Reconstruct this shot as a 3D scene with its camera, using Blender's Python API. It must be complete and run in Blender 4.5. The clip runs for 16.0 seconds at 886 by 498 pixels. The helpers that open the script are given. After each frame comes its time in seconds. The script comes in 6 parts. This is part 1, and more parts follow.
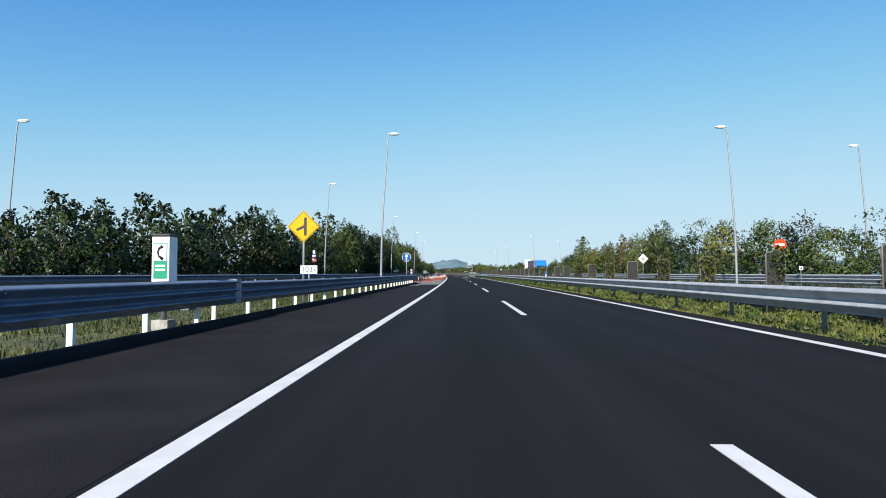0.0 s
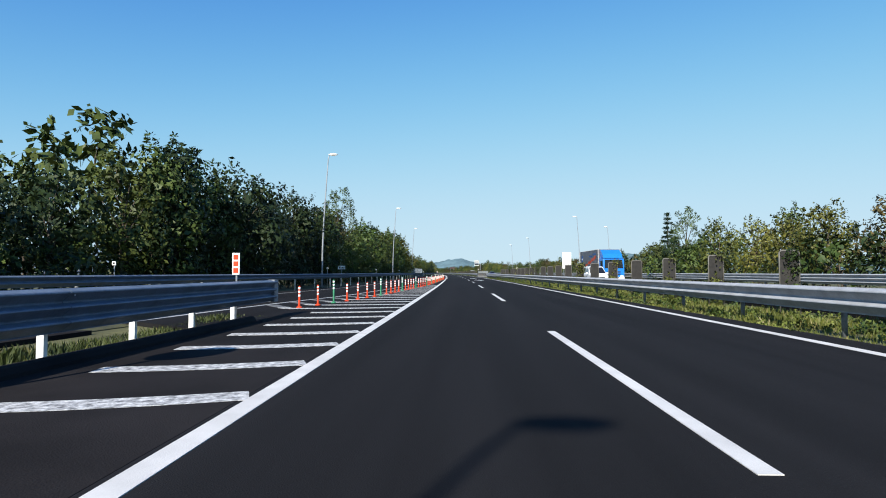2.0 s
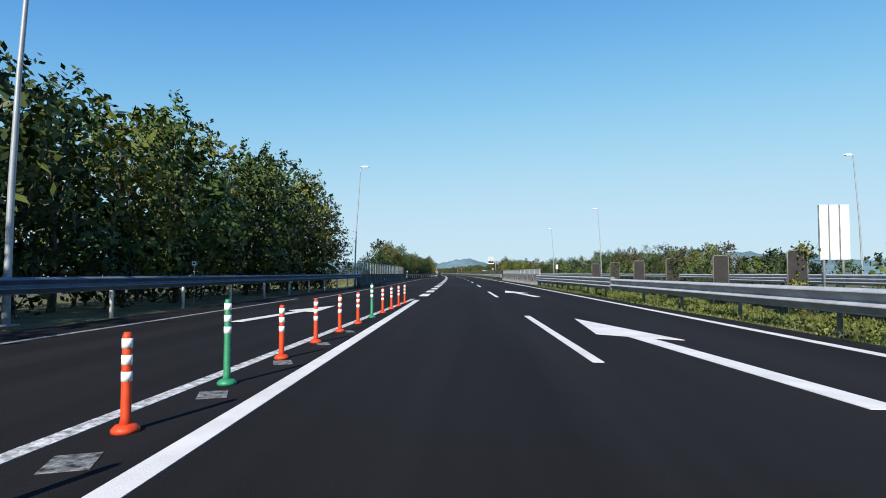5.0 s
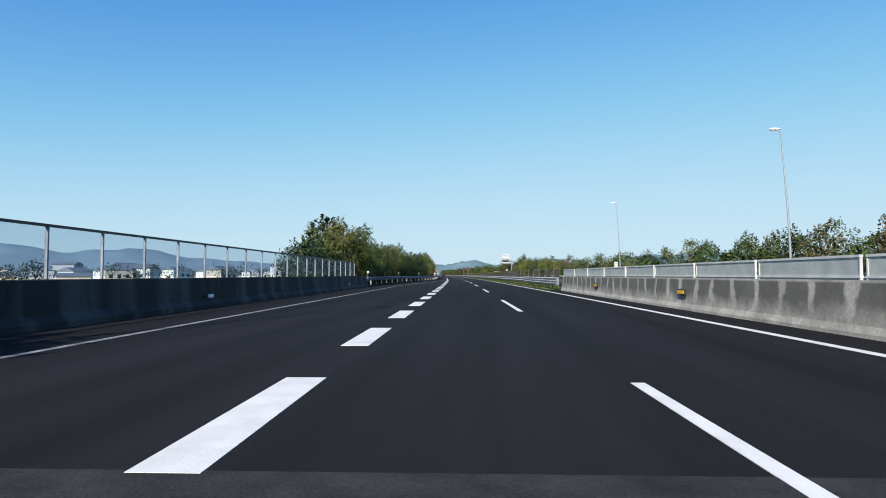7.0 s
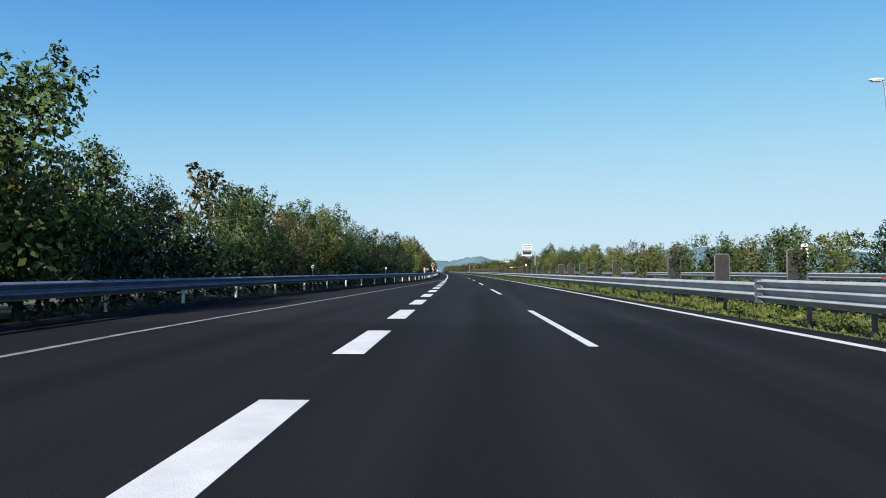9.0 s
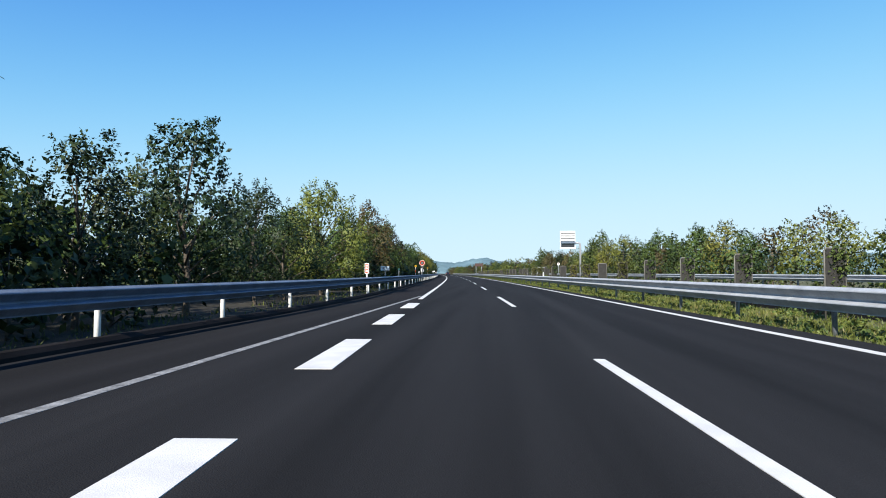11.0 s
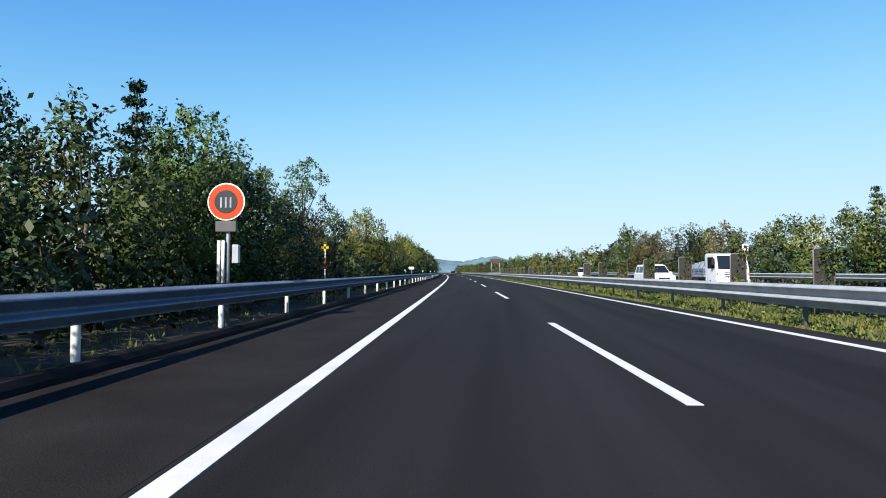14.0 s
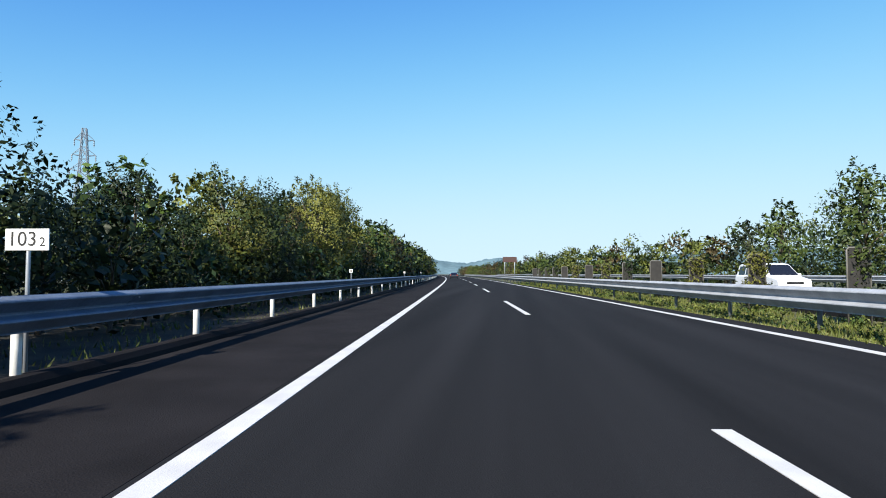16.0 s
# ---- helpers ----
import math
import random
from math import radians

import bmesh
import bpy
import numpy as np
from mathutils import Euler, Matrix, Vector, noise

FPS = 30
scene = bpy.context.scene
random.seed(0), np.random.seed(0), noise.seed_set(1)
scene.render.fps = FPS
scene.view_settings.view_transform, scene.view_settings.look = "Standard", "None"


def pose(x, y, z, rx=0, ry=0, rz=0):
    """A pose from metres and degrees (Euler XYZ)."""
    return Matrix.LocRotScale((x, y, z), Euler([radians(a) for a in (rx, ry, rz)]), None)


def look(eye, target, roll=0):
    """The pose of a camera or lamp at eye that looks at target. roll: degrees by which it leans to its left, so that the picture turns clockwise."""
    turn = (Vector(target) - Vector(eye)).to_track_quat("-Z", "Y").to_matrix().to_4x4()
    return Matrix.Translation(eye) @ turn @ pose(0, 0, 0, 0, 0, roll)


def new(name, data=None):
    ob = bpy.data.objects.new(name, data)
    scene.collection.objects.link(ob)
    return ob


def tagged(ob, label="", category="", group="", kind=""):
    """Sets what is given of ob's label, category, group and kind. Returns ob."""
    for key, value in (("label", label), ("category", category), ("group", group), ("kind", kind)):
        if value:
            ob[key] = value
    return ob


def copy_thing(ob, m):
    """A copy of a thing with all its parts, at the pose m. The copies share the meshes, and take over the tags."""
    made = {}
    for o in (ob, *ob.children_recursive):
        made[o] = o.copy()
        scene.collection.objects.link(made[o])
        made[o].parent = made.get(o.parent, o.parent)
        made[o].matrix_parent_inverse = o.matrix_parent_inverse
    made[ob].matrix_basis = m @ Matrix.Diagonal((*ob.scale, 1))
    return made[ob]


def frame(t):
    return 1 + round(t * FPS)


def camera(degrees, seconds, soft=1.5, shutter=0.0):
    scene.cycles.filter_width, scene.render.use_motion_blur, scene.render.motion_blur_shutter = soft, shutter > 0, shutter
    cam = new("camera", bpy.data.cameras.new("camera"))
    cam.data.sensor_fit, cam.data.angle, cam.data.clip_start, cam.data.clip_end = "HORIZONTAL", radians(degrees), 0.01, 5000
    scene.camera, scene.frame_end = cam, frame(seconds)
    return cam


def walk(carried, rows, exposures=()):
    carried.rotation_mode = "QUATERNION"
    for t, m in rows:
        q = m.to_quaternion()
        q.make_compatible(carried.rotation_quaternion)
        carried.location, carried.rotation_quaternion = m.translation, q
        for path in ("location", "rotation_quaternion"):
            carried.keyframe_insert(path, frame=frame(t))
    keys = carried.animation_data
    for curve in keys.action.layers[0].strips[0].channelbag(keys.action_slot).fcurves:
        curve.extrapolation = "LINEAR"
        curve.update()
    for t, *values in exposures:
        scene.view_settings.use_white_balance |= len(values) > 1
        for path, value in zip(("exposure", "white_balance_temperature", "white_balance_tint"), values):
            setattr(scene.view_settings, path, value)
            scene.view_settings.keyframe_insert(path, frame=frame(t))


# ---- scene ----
# ---- the camera and its walk ----
CURVE = 0.00019     # the road bends left with a radius of about 5 km


def along(s):
    """The road's reference line at s metres: place and heading (to the left)."""
    a = CURVE * s
    return (math.cos(a) - 1) / CURVE, math.sin(a) / CURVE, a


def P(u, s, z=0.0):
    """A point u metres to the right of the lane's line, s metres along it."""
    x, y, a = along(s)
    return (x + u * math.cos(a), y + u * math.sin(a), z)


def at(u, s, z=0.0, turn=0.0):
    """A pose on the road: x to the right, y along it; turn to the left in degrees."""
    return pose(*P(u, s, z), 0, 0, math.degrees(CURVE * s) + turn)


cam = camera(75.2, 16.0, soft=1.0)
# seconds, metres along, sideways, and the car's nod and sway in degrees
DRIVE = [
    (0.0, -3.96, 0.127, 0.022, 0.037),
    (0.5, 11.94, 0.131, -0.001, 0.005),
    (1.0, 25.50, 0.122, -0.038, 0.026),
    (1.5, 37.73, 0.082, 0.015, 0.044),
    (2.0, 48.63, 0.108, -0.046, 0.014),
    (2.5, 62.71, 0.108, -0.012, 0.028),
    (3.0, 75.07, 0.098, -0.021, 0.006),
    (3.5, 85.74, 0.084, 0.029, -0.036),
    (4.0, 100.00, 0.123, -0.008, -0.101),
    (4.5, 112.17, 0.123, 0.000, -0.031),
    (5.0, 124.49, 0.098, 0.000, 0.000),
    (5.5, 136.81, 0.073, 0.000, 0.000),
    (6.0, 149.13, 0.049, 0.000, 0.000),
    (6.5, 161.45, 0.024, 0.000, 0.000),
    (7.0, 173.77, -0.001, 0.178, 0.065),
    (7.5, 186.99, -0.119, 0.007, 0.042),
    (8.0, 198.97, -0.124, 0.019, 0.082),
    (8.5, 210.72, -0.172, 0.030, 0.087),
    (9.0, 223.07, -0.163, -0.172, -0.007),
    (9.5, 235.36, -0.115, 0.000, 0.000),
    (10.0, 247.65, -0.066, 0.000, 0.000),
    (10.5, 259.93, -0.018, 0.000, 0.000),
    (11.0, 272.22, 0.031, 0.000, 0.000),
    (11.5, 284.51, 0.079, -0.038, -0.077),
    (12.0, 296.45, -0.008, -0.030, -0.030),
    (12.5, 309.69, -0.020, 0.042, -0.033),
    (13.0, 321.18, -0.055, -0.001, 0.003),
    (13.5, 333.62, -0.125, 0.162, 0.001),
    (14.0, 346.92, -0.150, -0.109, 0.050),
    (14.5, 358.68, -0.147, 0.020, 0.005),
    (15.0, 371.35, -0.022, -0.016, 0.016),
    (15.5, 384.82, -0.019, -0.114, -0.093),
    (16.0, 395.65, -0.060, 0.080, -0.110),
]
walk(cam, [(t, pose(*P(u, s, 1.15), 92.39 + nod, 0, math.degrees(CURVE * s) + 1.87 + sway)) for t, s, u, nod, sway in DRIVE],
     exposures=[(0.0, 0.62), (9.2, 0.62), (11.3, 0.84), (16.0, 0.84)])

# ---- sky, sun and exposure ----
SUN_FROM = Vector((-0.26, -0.82, 0.54)).normalized()
world = bpy.data.worlds.new("sky")
scene.world = world
world.use_nodes = True
wn = world.node_tree.nodes
sky = wn.new("ShaderNodeTexSky")
sky.sky_type, sky.sun_disc = "NISHITA", False
sky.sun_elevation = math.asin(SUN_FROM.z)
sky.sun_rotation = math.atan2(SUN_FROM.x, SUN_FROM.y)
sky.altitude, sky.air_density, sky.dust_density, sky.ozone_density = 0, 1.0, 0.0, 1.2
wn["Background"].inputs["Strength"].default_value = 0.108
# a thick, bright haze: deep blue overhead, levelling off to a pale horizon
deep = wn.new("ShaderNodeGamma")
deep.inputs["Gamma"].default_value = 2.2
lift, ratio, gain = (wn.new("ShaderNodeVectorMath") for _ in range(3))
lift.operation, ratio.operation, gain.operation = "ADD", "DIVIDE", "MULTIPLY"
lift.inputs[1].default_value, gain.inputs[1].default_value = (9.9, 8.4, 4.8), (3.70, 4.90, 5.65)
for a, b in ((sky.outputs[0], deep.inputs["Color"]), (deep.outputs[0], lift.inputs[0]), (deep.outputs[0], ratio.inputs[0]), (lift.outputs[0], ratio.inputs[1]), (ratio.outputs[0], gain.inputs[0]), (gain.outputs[0], wn["Background"].inputs["Color"])):
    world.node_tree.links.new(a, b)
sun_data = bpy.data.lights.new("sun", "SUN")
sun_data.energy, sun_data.angle, sun_data.color = 5.0, radians(0.53), (1.0, 0.94, 0.84)
sun = new("sun", sun_data)
sun.matrix_world = look(SUN_FROM * 100, (0, 0, 0))


# ---- materials ----
def mat(name, colour, rough=0.6, metal=0.0, vary=0.25, scale=6.0, fine=60.0, bump=0.2, second=None, random_tint=0.0, spec=0.5):
    """A surface with stains at one scale, grain at another, and fine relief."""
    m = bpy.data.materials.new(name)
    m.use_nodes = True
    nt, n = m.node_tree, m.node_tree.nodes
    bsdf = n["Principled BSDF"]
    bsdf.inputs["Roughness"].default_value, bsdf.inputs["Metallic"].default_value = rough, metal
    bsdf.inputs["Specular IOR Level"].default_value = spec
    geo = n.new("ShaderNodeNewGeometry")
    big, small = n.new("ShaderNodeTexNoise"), n.new("ShaderNodeTexNoise")
    big.inputs["Scale"].default_value, small.inputs["Scale"].default_value = scale, fine
    big.inputs["Detail"].default_value, small.inputs["Detail"].default_value = 6, 3
    nt.links.new(geo.outputs["Position"], big.inputs["Vector"])
    nt.links.new(geo.outputs["Position"], small.inputs["Vector"])
    ramp = n.new("ShaderNodeValToRGB")
    dark = [c * (1 - vary) for c in colour]
    light = list(second) if second else [min(1, c * (1 + vary)) for c in colour]
    ramp.color_ramp.elements[0].position, ramp.color_ramp.elements[1].position = 0.32, 0.68
    ramp.color_ramp.elements[0].color, ramp.color_ramp.elements[1].color = (*dark, 1), (*light, 1)
    nt.links.new(big.outputs["Fac"], ramp.inputs["Fac"])
    grain = n.new("ShaderNodeMix")
    grain.data_type, grain.blend_type = "RGBA", "OVERLAY"
    grain.inputs["Factor"].default_value = min(1, vary * 1.6)
    nt.links.new(ramp.outputs["Color"], grain.inputs["A"])
    nt.links.new(small.outputs["Fac"], grain.inputs["B"])
    out = grain.outputs["Result"]
    if random_tint:
        info, hsv = n.new("ShaderNodeObjectInfo"), n.new("ShaderNodeHueSaturation")
        hue, val = n.new("ShaderNodeMapRange"), n.new("ShaderNodeMapRange")
        hue.inputs["To Min"].default_value, hue.inputs["To Max"].default_value = 0.5 - random_tint * 0.25, 0.5 + random_tint * 0.12
        val.inputs["To Min"].default_value, val.inputs["To Max"].default_value = 1 - random_tint, 1 + random_tint
        mul = n.new("ShaderNodeMath")
        mul.operation = "FRACT"
        seven = n.new("ShaderNodeMath")
        seven.operation = "MULTIPLY"
        seven.inputs[1].default_value = 7.3
        nt.links.new(info.outputs["Random"], hue.inputs["Value"])
        nt.links.new(info.outputs["Random"], seven.inputs[0])
        nt.links.new(seven.outputs[0], mul.inputs[0])
        nt.links.new(mul.outputs[0], val.inputs["Value"])
        nt.links.new(hue.outputs[0], hsv.inputs["Hue"])
        nt.links.new(val.outputs[0], hsv.inputs["Value"])
        nt.links.new(out, hsv.inputs["Color"])
        out = hsv.outputs["Color"]
    nt.links.new(out, bsdf.inputs["Base Color"])
    if bump:
        b = n.new("ShaderNodeBump")
        b.inputs["Strength"].default_value, b.inputs["Distance"].default_value = bump, 0.02
        nt.links.new(small.outputs["Fac"], b.inputs["Height"])
        nt.links.new(b.outputs["Normal"], bsdf.inputs["Normal"])
    return m


def leafy(name, colour, second, tint=0.25):
    """Leaves: two greens from leaf to leaf, light shining a little through them."""
    m = bpy.data.materials.new(name)
    m.use_nodes = True
    nt, n = m.node_tree, m.node_tree.nodes
    bsdf = n["Principled BSDF"]
    bsdf.inputs["Roughness"].default_value = 0.55
    bsdf.inputs["Specular IOR Level"].default_value = 0.3
    geo, ramp = n.new("ShaderNodeNewGeometry"), n.new("ShaderNodeValToRGB")
    ramp.color_ramp.elements[0].color, ramp.color_ramp.elements[1].color = (*colour, 1), (*second, 1)
    clump, blend = n.new("ShaderNodeTexNoise"), n.new("ShaderNodeMix")
    clump.inputs["Scale"].default_value, clump.inputs["Detail"].default_value = 0.9, 2
    nt.links.new(geo.outputs["Position"], clump.inputs["Vector"])
    spread = n.new("ShaderNodeMapRange")
    spread.inputs["From Min"].default_value, spread.inputs["From Max"].default_value = 0.35, 0.65
    nt.links.new(clump.outputs["Fac"], spread.inputs["Value"])
    blend.inputs["Factor"].default_value = 0.30
    nt.links.new(spread.outputs[0], blend.inputs["A"])
    nt.links.new(geo.outputs["Random Per Island"], blend.inputs["B"])
    nt.links.new(blend.outputs["Result"], ramp.inputs["Fac"])
    info, hsv = n.new("ShaderNodeObjectInfo"), n.new("ShaderNodeHueSaturation")
    hue, val = n.new("ShaderNodeMapRange"), n.new("ShaderNodeMapRange")
    hue.inputs["To Min"].default_value, hue.inputs["To Max"].default_value = 0.5 - 0.05 * tint, 0.5 + 0.10 * tint
    val.inputs["To Min"].default_value, val.inputs["To Max"].default_value = 1 - tint, 1 + tint
    seven, part_of = n.new("ShaderNodeMath"), n.new("ShaderNodeMath")
    seven.operation, part_of.operation = "MULTIPLY", "FRACT"
    seven.inputs[1].default_value = 7.3
    nt.links.new(info.outputs["Random"], hue.inputs["Value"])
    nt.links.new(info.outputs["Random"], seven.inputs[0])
    nt.links.new(seven.outputs[0], part_of.inputs[0])
    nt.links.new(part_of.outputs[0], val.inputs["Value"])
    nt.links.new(hue.outputs[0], hsv.inputs["Hue"])
    nt.links.new(val.outputs[0], hsv.inputs["Value"])
    nt.links.new(ramp.outputs["Color"], hsv.inputs["Color"])
    nt.links.new(hsv.outputs["Color"], bsdf.inputs["Base Color"])
    thin, mix = n.new("ShaderNodeBsdfTranslucent"), n.new("ShaderNodeMixShader")
    nt.links.new(hsv.outputs["Color"], thin.inputs["Color"])
    mix.inputs[0].default_value = 0.11
    nt.links.new(bsdf.outputs[0], mix.inputs[1])
    nt.links.new(thin.outputs[0], mix.inputs[2])
    nt.links.new(mix.outputs[0], n["Material Output"].inputs["Surface"])
    return m


M_ASPHALT = mat("asphalt", (0.0132, 0.0130, 0.0140), 0.95, vary=0.28, scale=0.35, fine=90, bump=0.4, spec=0.08)
M_ASPHALT_OLD = mat("paler_asphalt", (0.0178, 0.0176, 0.0184), 0.95, vary=0.30, scale=0.35, fine=90, bump=0.4, spec=0.08)
for m_road in (M_ASPHALT, M_ASPHALT_OLD):
    # wheel tracks and paving lanes: stains drawn out along the road
    r_n = m_road.node_tree.nodes
    r_map = r_n.new("ShaderNodeMapping")
    r_map.inputs["Scale"].default_value = (3.2, 0.10, 1.0)
    m_road.node_tree.links.new([n for n in r_n if n.type == "NEW_GEOMETRY"][0].outputs["Position"], r_map.inputs["Vector"])
    m_road.node_tree.links.new(r_map.outputs[0], [n for n in r_n if n.type == "TEX_NOISE"][0].inputs["Vector"])
M_SHOULDER = mat("older_asphalt", (0.0162, 0.0145, 0.0148), 0.95, vary=0.3, scale=0.8, fine=70, bump=0.4, spec=0.1)
M_PAINT = mat("road_paint", (0.62, 0.605, 0.57), 0.65, vary=0.11, scale=2.2, fine=120, bump=0.2)
M_WORN = mat("worn_road_paint", (0.30, 0.30, 0.295), 0.75, vary=0.6, scale=11, fine=40, bump=0.3, second=(0.70, 0.70, 0.68))
M_FAINT = mat("faded_road_paint", (0.20, 0.20, 0.195), 0.8, vary=0.5, scale=5, fine=40, bump=0.3)
M_GRASS_SOIL = mat("grassy_soil", (0.065, 0.070, 0.022), 0.95, vary=0.5, scale=0.9, fine=14, bump=0.6, second=(0.13, 0.125, 0.04))
M_PLAIN = mat("far_plain", (0.06, 0.085, 0.045), 0.95, vary=0.5, scale=0.02, fine=0.3, bump=0.0, second=(0.13, 0.13, 0.08))
# same zinc twice: left rails' shade and median rails' sun put into base colours
M_STEEL = mat("shade_dark_galvanised_steel", (0.125, 0.160, 0.215), 0.5, 0.1, vary=0.18, scale=2.5, fine=25, bump=0.05, spec=0.2)
M_STEEL_BRIGHT = mat("sunlit_galvanised_steel", (0.36, 0.375, 0.39), 0.62, 0.0, vary=0.15, scale=2.5, fine=25, bump=0.05, spec=0.12)
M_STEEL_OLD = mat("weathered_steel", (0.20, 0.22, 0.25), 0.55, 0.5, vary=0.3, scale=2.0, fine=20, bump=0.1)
M_POLE = mat("pale_galvanised_pole", (0.29, 0.315, 0.345), 0.5, 0.35, vary=0.12, scale=2.5, fine=25, bump=0.04)
M_WHITE = mat("white_paint", (0.78, 0.78, 0.76), 0.5, vary=0.06, scale=4, fine=40, bump=0.03)
M_POST = mat("pale_post_paint", (0.70, 0.70, 0.68), 0.5, vary=0.12, scale=7, fine=50, bump=0.05)
M_CONCRETE = mat("stained_concrete", (0.22, 0.215, 0.195), 0.9, vary=0.45, scale=1.6, fine=22, bump=0.35, second=(0.36, 0.35, 0.32))
# parapet concrete: streaked, with its sunless side's shade put into the base colour
M_STREAK_SHADE = mat("shaded_streaked_concrete", (0.022, 0.021, 0.020), 0.9, vary=0.2, scale=1.0, fine=9, bump=0.15, second=(0.065, 0.062, 0.056))
for m_wall in (M_STREAK_SHADE,):
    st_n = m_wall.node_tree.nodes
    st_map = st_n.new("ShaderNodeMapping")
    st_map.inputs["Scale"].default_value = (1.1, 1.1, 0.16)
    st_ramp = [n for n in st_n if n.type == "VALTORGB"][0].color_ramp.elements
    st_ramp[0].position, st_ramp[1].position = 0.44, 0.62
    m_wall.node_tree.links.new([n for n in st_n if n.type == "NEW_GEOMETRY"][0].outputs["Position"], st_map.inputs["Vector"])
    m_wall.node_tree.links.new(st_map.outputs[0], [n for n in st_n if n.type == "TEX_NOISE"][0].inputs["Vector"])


def run_down_stains(m):
    """Soot run down from the wall's top in wide tongues, with pale washed strips between, and a paler foot."""
    n, lk = m.node_tree.nodes, m.node_tree.links
    bsdf = n["Principled BSDF"]
    plain = bsdf.inputs["Base Color"].links[0].from_socket
    geo = [k for k in n if k.type == "NEW_GEOMETRY"][0]
    xyz, warp, tongue = n.new("ShaderNodeSeparateXYZ"), n.new("ShaderNodeTexNoise"), n.new("ShaderNodeTexNoise")
    lk.new(geo.outputs["Position"], xyz.inputs[0])
    lk.new(geo.outputs["Position"], warp.inputs["Vector"])
    lk.new(geo.outputs["Position"], tongue.inputs["Vector"])
    warp.inputs["Scale"].default_value, warp.inputs["Detail"].default_value = 0.9, 3
    tongue.inputs["Scale"].default_value, tongue.inputs["Detail"].default_value = 2.4, 4

    def calc(op, a, b, c=None):
        k = n.new("ShaderNodeMath")
        k.operation = op
        for slot, x in zip(k.inputs, (a, b, c)):
            if x is None:
                continue
            if isinstance(x, (int, float)):
                slot.default_value = x
            else:
                lk.new(x, slot)
        return k.outputs[0]

    def ramp(x, lo, hi):
        k = n.new("ShaderNodeMapRange")
        k.interpolation_type = "SMOOTHSTEP"
        k.inputs["From Min"].default_value, k.inputs["From Max"].default_value = lo, hi
        lk.new(x, k.inputs["Value"])
        return k.outputs[0]

    lane = calc("FRACT", calc("MULTIPLY_ADD", warp.outputs["Fac"], 0.9, calc("MULTIPLY", xyz.outputs["Y"], 0.83)), None)
    strip_edge = calc("MULTIPLY", ramp(lane, 0.10, 0.20), calc("SUBTRACT", 1.0, ramp(lane, 0.93, 1.0)))
    reach = calc("MULTIPLY_ADD", tongue.outputs["Fac"], 0.55, xyz.outputs["Z"])
    soot = calc("MULTIPLY", strip_edge, ramp(reach, 0.42, 0.95))
    lip = calc("SUBTRACT", 1.0, ramp(xyz.outputs["Z"], 0.98, 1.03))
    amount = calc("MULTIPLY", calc("MULTIPLY", soot, lip), 0.78)
    mix = n.new("ShaderNodeMix")
    mix.data_type = "RGBA"
    lk.new(amount, mix.inputs["Factor"])
    lk.new(plain, mix.inputs["A"])
    mix.inputs["B"].default_value = (0.042, 0.040, 0.036, 1)
    lk.new(mix.outputs["Result"], bsdf.inputs["Base Color"])


M_MEDIAN = mat("soot_stained_concrete", (0.30, 0.285, 0.25), 0.9, vary=0.25, scale=1.4, fine=14, bump=0.2, second=(0.40, 0.38, 0.33))
run_down_stains(M_MEDIAN)
M_LEAF_D = leafy("dark_leaves", (0.011, 0.021, 0.007), (0.034, 0.052, 0.014))
M_LEAF_G = leafy("green_leaves", (0.032, 0.054, 0.012), (0.095, 0.125, 0.028))
M_LEAF_Y = leafy("yellow_green_leaves", (0.068, 0.078, 0.014), (0.180, 0.180, 0.036))
M_LEAF_R = leafy("russet_leaves", (0.054, 0.046, 0.017), (0.140, 0.108, 0.040))
M_LEAF_C = leafy("conifer_needles", (0.012, 0.030, 0.016), (0.03, 0.06, 0.028))
M_BARK = mat("bark", (0.085, 0.068, 0.05), 0.9, vary=0.4, scale=5, fine=30, bump=0.6)
# distance haze is painted into the hills' base colours
M_HILL = mat("haze_blue_wooded_hills", (0.125, 0.195, 0.215), 1.0, vary=0.2, scale=0.01, fine=0.05, bump=0.0, spec=0.0)
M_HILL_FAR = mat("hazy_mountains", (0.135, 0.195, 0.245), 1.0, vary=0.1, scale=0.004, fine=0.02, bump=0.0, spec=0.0)


